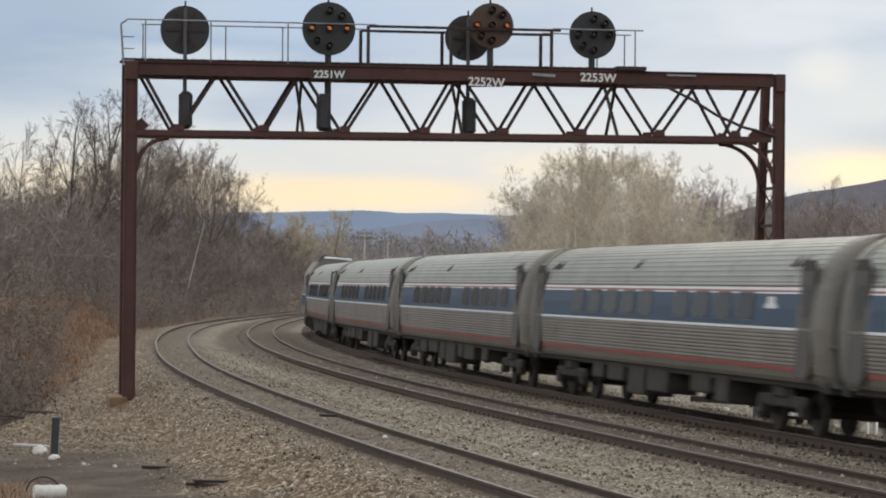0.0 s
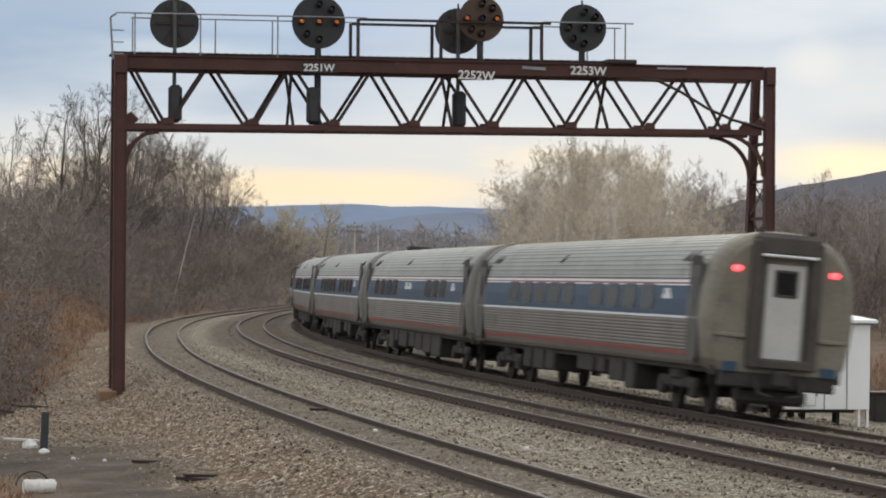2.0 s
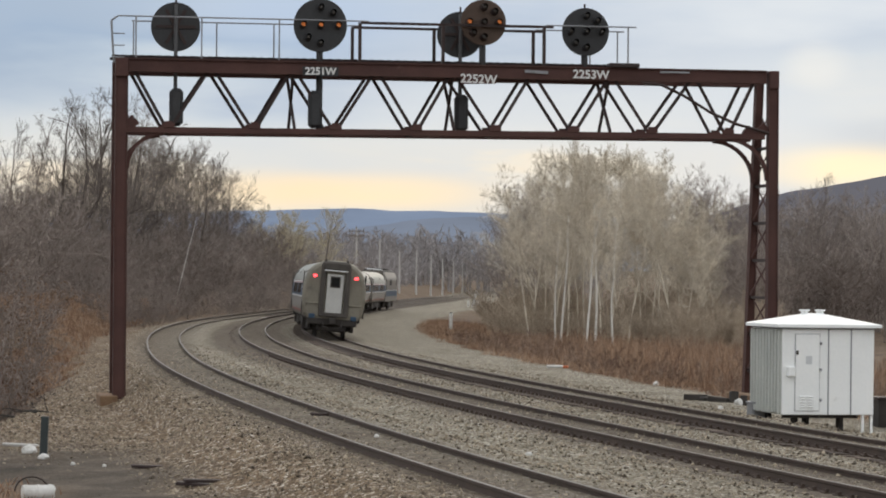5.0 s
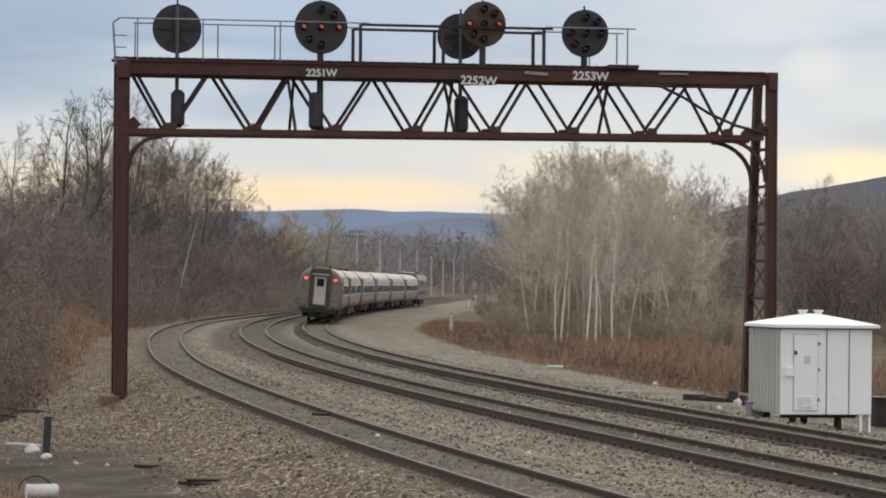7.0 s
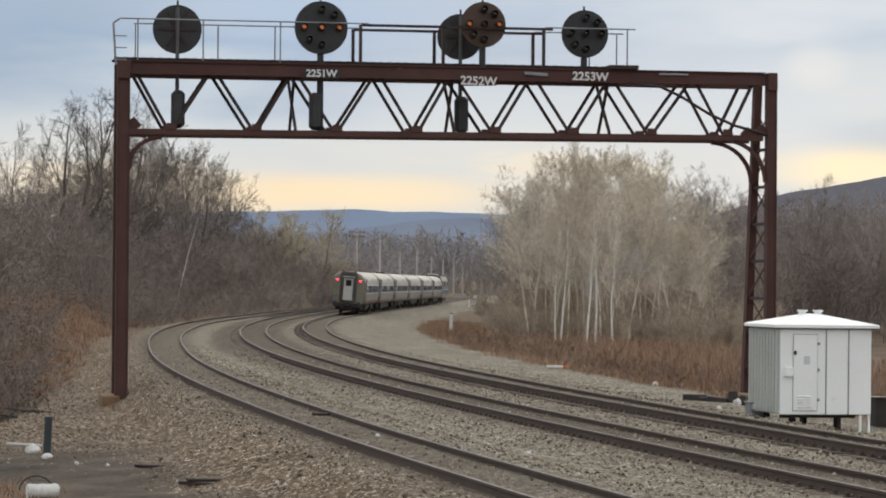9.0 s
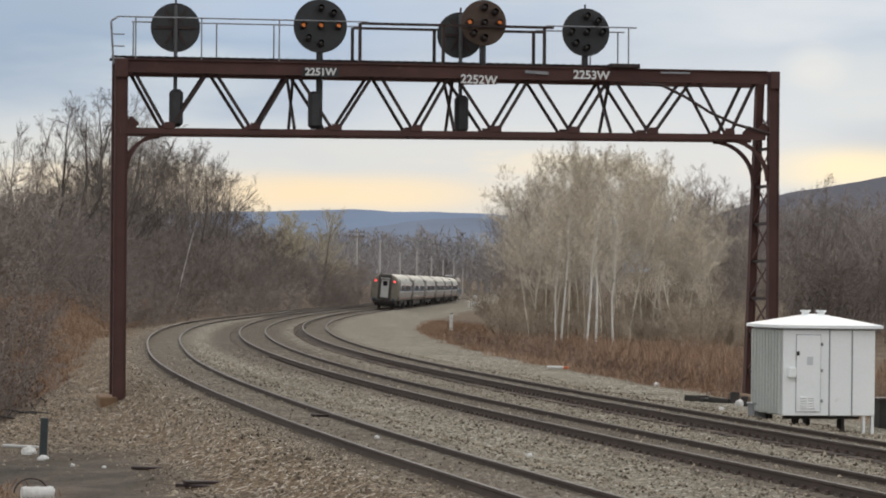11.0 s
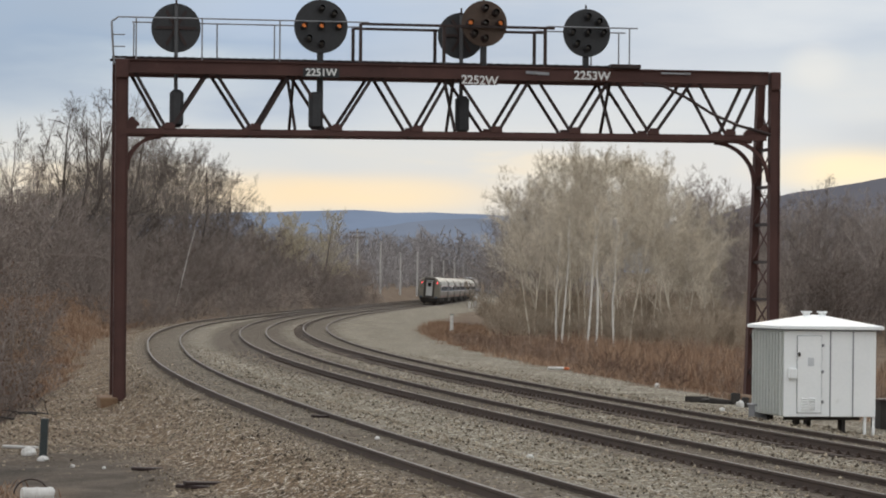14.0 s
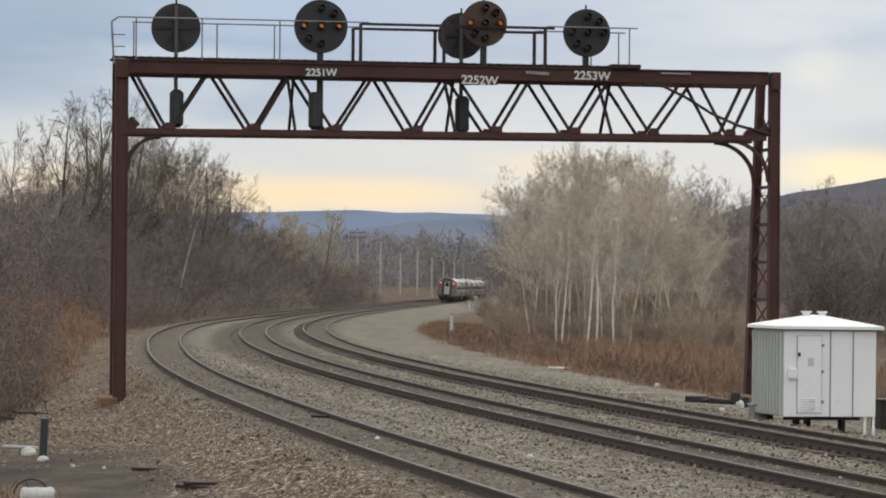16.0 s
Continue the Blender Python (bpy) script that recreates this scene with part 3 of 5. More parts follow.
    if gear == 2:
        part("roof_unit", box(bmesh.new(), (0.9, 0.8, 0.16), (0, 9.6, 3.98), bevel=0.05), UNDER, car, "dark square unit on the roof")
    rnd = random.Random(gear)
    y = -5.9
    while y < 6.2:
        w = rnd.uniform(0.7, 2.0)
        h = rnd.uniform(0.45, 0.76)
        if rnd.random() < 0.9:
            for x in (-0.95, 0.95):
                part("equipment_box", box(bmesh.new(), (0.75, w, h), (x, y + w / 2, 1.03 - h / 2), bevel=0.04), UNDER, car)
        y += w + rnd.uniform(0.15, 0.6)
    part("underframe", box(bmesh.new(), (2.6, 24.6, 0.16), (0, 0, 0.98), bevel=0.03), UNDER, car)
    for y in (-9.07, 9.07):
        bogie(car, y)
    return car


def locomotive():
    loco = thing("diesel_locomotive", "grey and blue streamlined diesel passenger locomotive", "locomotive")
    half = [(1.42, 0.9), (1.5, 1.0), (1.5, 1.45), (1.5, 1.5), (1.5, 2.1), (1.5, 2.15), (1.5, 2.7), (1.49, 3.2), (1.42, 3.45), (1.1, 4.02), (0.9, 4.2), (0.2, 4.24)]
    st = [(-10.4, 0.95, 0.97), (-10.2, 1, 1), (7.2, 1, 1), (8.2, 1, 0.98), (9.6, 0.98, 0.72), (10.3, 0.85, 0.55), (10.5, 0.7, 0.5)]
    shell("body", half, st, [STEEL, CAR_BLUE, CAR_WHITE, CAR_RED, UNDER, STEEL],
          lambda p, q, y0, y1: 1 if 1.48 < (p[1] + q[1]) / 2 < 2.12 else 2 if 2.1 < (p[1] + q[1]) / 2 < 2.16 else 4 if (p[1] + q[1]) / 2 > 4.05 else 0, loco)
    for side in (-1, 1):
        part("cab_window", box(bmesh.new(), (0.06, 0.9, 0.6), (side * 1.49, 6.6, 2.95), bevel=0.03), CAR_GLASS, loco)
        part("air_intake", box(bmesh.new(), (0.06, 3.2, 0.6), (side * 1.49, -3.5, 2.95), bevel=0.02), UNDER, loco)
        part("rear_lamp", box(bmesh.new(), (0.25, 0.06, 0.15), (side * 0.7, -10.42, 3.7), bevel=0.02), CAR_WHITE, loco)
    for y in (-8.6, -6.4, -1.5, 1.5):
        part("roof_fan", rod(bmesh.new(), (0, y, 4.2), (0, y, 4.36), 0.75, 20), UNDER, loco)
    part("roof_hatch", box(bmesh.new(), (1.5, 2.6, 0.2), (0, -9.0, 4.2), bevel=0.05), CAR_WHITE, loco)
    part("fuel_tank", box(bmesh.new(), (2.7, 5.0, 0.7), (0, 0, 0.68), bevel=0.12), UNDER, loco)
    for y in (-6.5, 6.5):
        bogie(loco, y, 2.75)
    return loco


TEN = [-9.4, -7.75, -6.1, -4.45, -2.8, 0.9, 2.55, 4.2, 5.85, 7.5]
COACH_WINDOWS = [-7.6, -5.95, -4.3, -2.65, 0.35, 2.0, 3.65, 5.3, 7.0]
TRAIN = [
    (coach("stainless steel coach with blue window band and red tail lamps", COACH_WINDOWS, [-9.3], True, 1), 13.0),
    (coach("stainless steel buffet coach with few windows in its blue band", [-7.2, -5.6, -4.0, 4.0, 5.6, 7.2, 8.8], [-9.3, 0.2, 1.0], False, 2), 39.0),
    (coach("stainless steel coach with blue band and tinted windows", COACH_WINDOWS, [-9.3], False, 3), 65.0),
    (coach("stainless steel coach with blue band and tinted windows", TEN, [], False, 4), 91.0),
    (coach("stainless steel coach with blue band and tinted windows", TEN, [], False, 5), 117.0),
    (coach("stainless steel coach with blue band and tinted windows", TEN, [], False, 6), 143.0),
    (locomotive(), 166.6),
]


def motions():
    roll = math.degrees(math.asin(TRACKS["east"][2] / 1.505)) + 0.9
    for car, ahead in TRAIN:
        rows = []
        for k in range(0, 33):
            s = TAIL + SPEED * k * 0.5 + ahead
            a, b = on_line(s - 9.07), on_line(s + 9.07)
            mid = (a + b) / 2
            rows.append((k * 0.5, pose(mid.x, mid.y, TRACKS["east"][2] / 2, 0, roll, math.degrees(math.atan2(-(b.x - a.x), b.y - a.y)))))
        walk(car, rows)


# ---- signal bridge ----
DEEP = 1.6  # between its two trusses
SPREAD = 1.019
TOP_NODES = [0.27, 2.62, 5.0, 7.45, 9.72, 12.12, 14.5, 17.02, 19.0]
LOW_NODES = [1.38, 3.86, 6.24, 8.62, 10.98, 13.34, 15.72, 18.06]
BLACK_ENAMEL = surface("sooty_black_enamel", (0.016, 0.016, 0.017), (0.035, 0.035, 0.037), 1.5, 12, 0.6, 0, 0.1)
RUSTY_ENAMEL = surface("rusted_brown_enamel", (0.05, 0.03, 0.02), (0.10, 0.062, 0.042), 1.5, 9, 0.7, 0, 0.2)
LENS_DARK = surface("unlit_lens", (0.05, 0.04, 0.03), (0.09, 0.075, 0.06), 8, 30, 0.15, 0, 0.0)
CONCRETE_PALE = surface("faded_notice", (0.52, 0.53, 0.54), (0.66, 0.67, 0.67), 3, 25, 0.8, 0, 0.0)
CONCRETE = surface("stained_concrete", (0.12, 0.07, 0.04), (0.24, 0.15, 0.085), 2, 25, 0.95, 0, 0.4)
GREY_MAST = surface("weathered_mast_steel", (0.06, 0.06, 0.062), (0.11, 0.11, 0.112), 2, 20, 0.6, 0.2, 0.1)
LETTER = surface("white_letter_enamel", (0.6, 0.6, 0.58), (0.75, 0.75, 0.73), 3, 30, 0.6, 0, 0.0)


def low_z(a):
    return 7.23 + 0.005 * a


def lettering(text, parent, at, size, tilt=0.0, name="lettering"):
    cu = bpy.data.curves.new(name, "FONT")
    cu.body, cu.size, cu.extrude, cu.align_x, cu.align_y = text, size, 0.006, "CENTER", "CENTER"
    cu.offset = 0.008
    cu.materials.append(LETTER)
    ob = new(name, cu)
    ob.parent, ob.matrix_basis = parent, pose(*at, 90, 0, 0) @ pose(0, 0, 0, 0, 0, tilt)
    return tagged(ob, "white sheet-metal signal number")


def signal_bridge():
    b = thing("signal_bridge", "rusty brown steel lattice signal bridge spanning the tracks", "signal bridge", pose(-9.47, 85.0, 0, 0, -0.27, 9.66) @ Matrix.Diagonal((SPREAD, 1, 1, 1)))
    for y in (0, DEEP):
        bm = bmesh.new()  # top chord: riveted channel with flanges
        box(bm, (19.3, 0.22, 0.34), (9.6, y, 9.23), bevel=0.01)
        box(bm, (19.3, 0.36, 0.035), (9.6, y, 9.415))
        box(bm, (19.3, 0.36, 0.035), (9.6, y, 9.05))
        part("top_chord", bm, RUST, b)
        bm = bmesh.new()
        bar(bm, (0, y, low_z(0) + 0.09), (19.2, y, low_z(19.2) + 0.09), 0.3, 0.17)
        part("bottom_chord", bm, RUST, b)
        for a in LOW_NODES:
            part("gusset_plate", box(box(bmesh.new(), (0.36, 0.03, 0.14), (a, y - 0.16, low_z(a) + 0.22), bevel=0.01), (0.22, 0.03, 0.08), (a, y - 0.16, low_z(a) + 0.31)), RUST, b)
        for i, a in enumerate(LOW_NODES):
            for t in (TOP_NODES[i], TOP_NODES[i + 1]):
                k = 0.13 if t < a else -0.13
                bm = bmesh.new()
                # an angle iron: two legs at a right angle
                bar(bm, (t + k, y, 9.05), (a - k * 0.7, y, low_z(a) + 0.2), 0.012, 0.10)
                bar(bm, (t + k * 1.3, y + 0.04, 9.05), (a - k * 0.4, y + 0.04, low_z(a) + 0.2), 0.09, 0.014)
                part("diagonal", bm, RUST_DARK, b)
    for a in (5.0, 9.72, 14.43):
        for y0, y1 in ((0, DEEP), (DEEP, 0)):
            part("sway_brace", bar(bmesh.new(), (a, y0, 9.05), (a + 0.05, y1, low_z(a) + 0.2), 0.08, 0.08, (1, 0, 0)), RUST_DARK, b)
    for a in TOP_NODES[1:-1]:
        part("cross_beam", bar(bmesh.new(), (a, 0, 9.2), (a, DEEP, 9.2), 0.1, 0.16, (1, 0, 0)), RUST_DARK, b)
    for a in LOW_NODES:
        part("cross_beam", bar(bmesh.new(), (a, 0, low_z(a) + 0.09), (a, DEEP, low_z(a) + 0.09), 0.1, 0.12, (1, 0, 0)), RUST_DARK, b)
    for a, wide, foot in ((0.02, 0.34, DEEP), (19.47, 0.27, 2.75)):
        def rear(z):
            """How far back the hind post of this leg stands at a height: it splays towards its foot."""
            return DEEP - 0.1 + (foot - DEEP + 0.1) * (9.2 - z) / 9.8
        for hind in (False, True):
            w = wide * 0.72 if hind and foot > DEEP else wide
            lo, hi = (a, rear(-0.6) if hind else 0, -0.6), (a, rear(9.42) if hind else 0, 9.42)
            bm = bmesh.new()
            bar(bm, lo, hi, w - 0.04, 0.24, (1, 0, 0))
            part("post", bm, RUST, b)
            for x in (-w / 2, w / 2):
                part("post_flange", bar(bmesh.new(), (lo[0] + x, *lo[1:]), (hi[0] + x, *hi[1:]), 0.03, 0.32, (1, 0, 0)), RUST, b)
            bm = bmesh.new()
            for k in range(48):  # rivet heads up the edges
                z = -0.3 + k * 0.2
                for x in (-w / 2, w / 2):
                    box(bm, (0.035, 0.035, 0.035), (a + x * 1.02, (rear(z) if hind else 0) - 0.13, z))
            tagged(part("rivets", bm, RUST_DARK, b), kind="stuff")
        for k in range(7):
            z = 0.2 + k * 1.15
            part("rung", bar(bmesh.new(), (a, 0, z), (a, rear(z), z), 0.08, 0.09, (1, 0, 0)), RUST_DARK, b)
            for side in (-1, 1):
                z0, z1 = (z, z + 1.15) if side > 0 else (z + 1.15, z)
                part("lacing", bar(bmesh.new(), (a + 0.06 * side, 0, z0), (a + 0.06 * side, rear(z1), z1), 0.015, 0.075, (1, 0, 0)), RUST, b)
        part("footing", box(bmesh.new(), (0.5, foot + 0.7, 0.5), (a - 0.3, foot / 2 - 0.05, -0.74), bevel=0.03), CONCRETE, b, "rust-stained concrete footing")
        part("corner_plate", box(bmesh.new(), (wide * 1.1, 0.05, 0.55), (a, -0.19, 9.15), bevel=0.02), RUST, b)
    for a, d, r in ((0.2, 1, 1.05), (19.3, -1, 1.25)):
        for y in (0, DEEP):
            arc = [(a + d * r * (1 - math.cos(radians(w))), low_z(a) - r + r * math.sin(radians(w)), math.cos(radians(w)) * d, -math.sin(radians(w))) for w in range(0, 91, 9)]
            bm, ring = bmesh.new(), []
            for px, pz, nx, nz in arc:
                ring.append([bm.verts.new((px + nx * e, y + f, pz + nz * e)) for e, f in ((-0.05, -0.08), (0.05, -0.08), (0.05, 0.08), (-0.05, 0.08))])
            for u0, u1 in zip(ring, ring[1:]):
                for j in range(4):
                    bm.faces.new((u0[j], u0[(j + 1) % 4], u1[(j + 1) % 4], u1[j]))
            bmesh.ops.recalc_face_normals(bm, faces=bm.faces)
            part("knee_brace", bm, RUST, b)
            # curved corner inside the truss
            part("corner_web", box(bmesh.new(), (0.34, 0.04, 0.34), (a + d * 0.12, y, low_z(a) + 0.3), (0, 45, 0), bevel=0.03), RUST, b)
    # conduit that sags from the chord to the far post
    bm = bmesh.new()
    pts = [(15.4, 8.98), (16.0, 8.93), (16.7, 8.6), (17.5, 8.12), (18.3, 7.78), (19.3, 7.52)]
    for p, q in zip(pts, pts[1:]):
        rod(bm, (p[0], -0.2, p[1]), (q[0], -0.2, q[1]), 0.045, 8)
    part("conduit", bm, RUST_DARK, b)
    # walkway and its rails
    bm = bmesh.new()
    for y in (0.25, DEEP - 0.25):
        box(bm, (15.5, 0.05, 0.08), (7.5, y, 9.5))
    for k in range(62):
        box(bm, (0.12, DEEP - 0.3, 0.025), (-0.15 + k * 0.25, DEEP / 2, 9.53))
    part("walkway_grating", bm, RUST_DARK, b)
    part("walkway_edge", box(bmesh.new(), (0.9, 0.5, 0.12), (14.85, -0.05, 9.5), bevel=0.01), RUST_DARK, b)
    for y, posts in ((-0.05, (0.42, 2.32, 4.58, 15.0)), (DEEP, (0.45, 2.9, 4.6, 14.2, 15.05))):
        part("handrail", rod(bmesh.new(), (-0.1 if y < 0 else 0.4, y, 10.67), (7.2, y, 10.67), 0.022, 6), PALE_STEEL, b, "thin galvanised handrail")
        part("handrail", rod(bmesh.new(), (12.5, y, 10.67), (15.25, y, 10.67), 0.022, 6), PALE_STEEL, b, "thin galvanised handrail")
        for a in posts:
            part("rail_post", rod(bmesh.new(), (a, y, 9.45), (a, y, 10.67), 0.024, 6), PALE_STEEL, b)
        bm = box(bmesh.new(), (5.75, 0.09, 0.075), (9.85, y, 10.62))
        part("handrail", bm, RUST_DARK, b, "heavy dark handrail")
        for a in (6.95, 9.42, 12.45):
            part("rail_post", box(bmesh.new(), (0.09, 0.09, 1.2), (a, y, 10.03)), RUST_DARK, b)
    bm = bmesh.new()
    for y in (-0.05, 0.35):
        rod(bm, (-0.2, y, 9.3), (-0.28, y, 10.55), 0.02, 6)
        rod(bm, (-0.28, y, 10.55), (-0.1, y, 10.67), 0.02, 6)
    for z in (9.45, 9.8, 10.15):
        rod(bm, (-0.26, -0.05, z), (0.1, -0.05, z), 0.018, 6)
    part("ladder_top", bm, PALE_STEEL, b)
    for text, a, z, size, tilt in (("2251W", 5.78, 9.13, 0.30, 0), ("2252W", 10.46, 8.99, 0.36, -1.5), ("2253W", 13.84, 9.19, 0.36, -1)):
        part("number_plate_backing", box(bmesh.new(), (1.05, 0.02, 0.27), (a, -0.2, z), (0, tilt, 0)), BLACK_ENAMEL if text == "2251W" else RUST, b)
        lettering(text, b, (a, -0.222, z), size, tilt)
    # bare metal scrape on the chord
    part("scraped_patch", box(bmesh.new(), (0.7, 0.012, 0.09), (12.2, -0.186, 9.25), (0, 3, 0), bevel=0.004), PALE_STEEL, b)
    part("scraped_patch", box(bmesh.new(), (0.9, 0.012, 0.06), (16.4, -0.186, 9.32), bevel=0.004), PALE_STEEL, b)
    return b


BRIDGE = signal_bridge()
TO_BRIDGE = pose(-9.47, 85.0, 0, 0, -0.27, 9.66)


def position_signal(label, a, y, z, r, face, disc, lit, cased=True):
    """A round signal head on a mast; face -1 looks at the eye, +1 away."""
    s = thing("position_light_signal", label, "railway signal", TO_BRIDGE @ pose(a * SPREAD, y, 0), "round signals on the bridge")
    m = Matrix.Translation((0, 0.12 * face, z)) @ Matrix.Rotation(radians(90), 4, "X")
    bm = bmesh.new()
    bmesh.ops.create_cone(bm, cap_ends=True, segments=40, radius1=r, radius2=r, depth=0.05, matrix=m)
    bmesh.ops.create_cone(bm, cap_ends=True, segments=40, radius1=r * 0.97, radius2=r * 0.97, depth=0.09, matrix=m)
    part("background_disc", bm, disc, s, "round dished backing plate")
    part("mast", rod(bmesh.new(), (0, 0, 7.45 if cased else 9.45), (0, 0, z + (r * 0.9 if face > 0 else 0)), 0.1 if face < 0 else 0.06, 10), BLACK_ENAMEL if face < 0 else GREY_MAST, s)
    if cased:
        part("relay_case", box(bmesh.new(), (0.4, 0.4, 1.12), (0.02 if face > 0 else -0.14, -0.1, 8.02), bevel=0.1), BLACK_ENAMEL, s, "black rounded case on the mast")
    if face > 0:
        bm = bmesh.new()
        for w in (0, 60, 120):
            bar(bm, (math.cos(radians(w)) * r * 0.8, 0.06, z + math.sin(radians(w)) * r * 0.8), (-math.cos(radians(w)) * r * 0.8, 0.06, z - math.sin(radians(w)) * r * 0.8), 0.05, 0.09)
        part("back_frame", bm, RUST_DARK, s)
    for k in range(7):
        if k == 6:
            x, h = 0.0, 0.0
        else:
            w = radians((0, 45, 90, 180, 225, 270)[k])
            x, h = math.cos(w) * r * 0.66, math.sin(w) * r * 0.66
        bm = bmesh.new()
        y0 = 0.17 * face
        bmesh.ops.create_cone(bm, cap_ends=False, segments=14, radius1=0.1, radius2=0.085, depth=0.3, matrix=Matrix.Translation((x, y0 + 0.13 * face, h + z)) @ Matrix.Rotation(radians(90 + 8 * face), 4, "X"))
        bmesh.ops.create_cone(bm, cap_ends=True, segments=14, radius1=0.12, radius2=0.12, depth=0.08, matrix=Matrix.Translation((x, y0, h + z)) @ Matrix.Rotation(radians(90), 4, "X"))
        hood = part("lamp_hood", bm, BLACK_ENAMEL if disc is BLACK_ENAMEL else RUST_DARK, s)
        on = k in lit
        bm = bmesh.new()
        bmesh.ops.create_uvsphere(bm, u_segments=12, v_segments=6, radius=0.07, matrix=Matrix.Translation((x, y0 + 0.14 * face, h + z)) @ Matrix.Diagonal((1, 0.35, 1, 1)))
        part("lens", bm, AMBER if on else LENS_DARK, hood, "glowing amber lens" if on else "")
    part("finial", rod(bmesh.new(), (0, 0.02, z + r - 0.05), (0, 0.02, z + r + 0.13), 0.03, 8), RUST_DARK, s)
    return s


position_signal("black round signal seen from its back, on a pale mast", 1.6, 0.35, 10.42, 0.73, 1, BLACK_ENAMEL, ())
position_signal("black round signal with a lit row of amber lamps", 5.8, 0.25, 10.53, 0.80, -1, BLACK_ENAMEL, (0, 3, 6))
position_signal("black round signal seen from its back, half hidden", 10.1, 0.9, 10.42, 0.70, 1, BLACK_ENAMEL, ())
position_signal("rusted brown round signal with two faint amber lamps", 10.65, 0.25, 10.73, 0.69, -1, RUSTY_ENAMEL, (0, 3), False)
position_signal("black round signal with unlit lamps on a short mast", 13.75, 0.3, 10.52, 0.725, -1, BLACK_ENAMEL, (), False)


# ---- relay shed ----
def relay_shed():
    turn = -math.degrees(heading(-16))
    s = thing("relay_shed", "white sheet-metal relay shed with a low hipped roof beside the track", "shed", pose(8.21, 69.5, 0, 0, 0, turn))
    w, d, z0, z1 = 2.31, 2.45, -0.14, 1.93
    part("body", box(bmesh.new(), (w, d, z1 - z0), (w / 2, d / 2, (z0 + z1) / 2), bevel=0.015), BOX_WHITE, s, "white painted aluminium walls")
    # the left wall's shade is put into the colour of this added sheet and ribs
    part("side_shade_sheet", box(bmesh.new(), (0.02, d - 0.04, z1 - z0 - 0.02), (-0.012, d / 2, (z0 + z1) / 2)), BOX_SHADE, s, "corrugated side greyed for its shade")
    for k in range(10):  # folded ribs of the side wall
        part("wall_rib", box(bmesh.new(), (0.08, 0.09, z1 - z0 - 0.04), (-0.045, 0.1 + k * 0.25, (z0 + z1) / 2), bevel=0.02), BOX_SHADE, s)
    for x in (1.16, 1.73):
        part("seam", box(bmesh.new(), (0.03, 0.012, z1 - z0), (x, -0.004, (z0 + z1) / 2)), PALE_STEEL, s, "grey panel seam")
    verts, o = [], 0.15
    for z, k in ((1.965, -o), (2.03, -o), (2.05, -o + 0.03)):
        verts += [(k, k, z), (w - k, k, z), (w - k, d - k, z), (k, d - k, z)]
    verts += [(w / 2 - 0.15, d / 2 - 0.1, 2.3), (w / 2 + 0.15, d / 2 - 0.1, 2.3), (w / 2 + 0.15, d / 2 + 0.1, 2.3), (w / 2 - 0.15, d / 2 + 0.1, 2.3)]
    faces = [(3, 2, 1, 0), (12, 13, 14, 15)]
    for k in range(3):
        faces += [(4 * k + j, 4 * k + (j + 1) % 4, 4 * k + 4 + (j + 1) % 4, 4 * k + 4 + j) for j in range(4)]
    mesh_object("roof", verts, faces, BOX_WHITE, None, s, "low hipped white metal roof")
    part("eave", box(bmesh.new(), (w + 0.06, d + 0.06, 0.05), (w / 2, d / 2, 1.945), bevel=0.01), PALE_STEEL, s)
    for x in (w / 2 - 0.22, w / 2 + 0.18):
        v = part("roof_vent", rod(rod(bmesh.new(), (x, d / 2, 2.25), (x, d / 2, 2.35), 0.09, 14), (x, d / 2, 2.35), (x, d / 2, 2.39), 0.13, 14), BOX_WHITE, s, "small round vent cap")
    door = part("door", box(bmesh.new(), (0.6, 0.03, 1.84), (0.63, -0.02, 0.88), bevel=0.008), BOX_WHITE, s, "white door with louvres")
    part("door_gap", box(bmesh.new(), (0.625, 0.012, 1.865), (0.63, -0.004, 0.88)), PALE_STEEL, s)
    for x in (0.5, 0.7):
        for k in range(5):
            part("louvre", box(bmesh.new(), (0.14, 0.05, 0.03), (x, -0.045, 0.05 + k * 0.062), (35, 0, 0)), BOX_WHITE, door)
    part("handle", box(bmesh.new(), (0.06, 0.06, 0.1), (0.36, -0.06, 1.36), bevel=0.015), UNDER, door, "dark latch handle")
    part("notice", box(bmesh.new(), (0.15, 0.006, 0.2), (0.66, -0.04, 1.18)), CONCRETE_PALE, door, "faded pale notice")
    for z in (0.22, 0.95, 1.58):
        part("hinge", box(bmesh.new(), (0.06, 0.05, 0.07), (0.955, -0.04, z), bevel=0.01), PALE_STEEL, door)
    part("meter_box", box(bmesh.new(), (0.2, 0.14, 0.26), (0.2, -0.07, 0.9), bevel=0.03), BOX_WHITE, s, "small white meter box")
    for x in (2.06, 2.28):
        part("leg", box(bmesh.new(), (0.06, 0.06, 0.6), (x, 0.08, -0.42)), BOX_WHITE, s, "white steel leg")
    for x, y in ((0.5, 0.6), (1.62, 0.5), (1.2, 1.9), (0.3, 2.1)):
        part("support_block", box(bmesh.new(), (0.11, 0.3, 0.5), (x, y, -0.4), bevel=0.02), UNDER, s)
    part("sill_beam", box(bmesh.new(), (1.9, 0.1, 0.08), (1.05, 0.3, -0.19)), UNDER, s)
    return s


relay_shed()


# ---- trees ----
def twig_material(name, dark, light):
    return surface(name, dark, light, 0.25, 3.0, 0.95, 0, 0.0, per="object", spec=0.1)


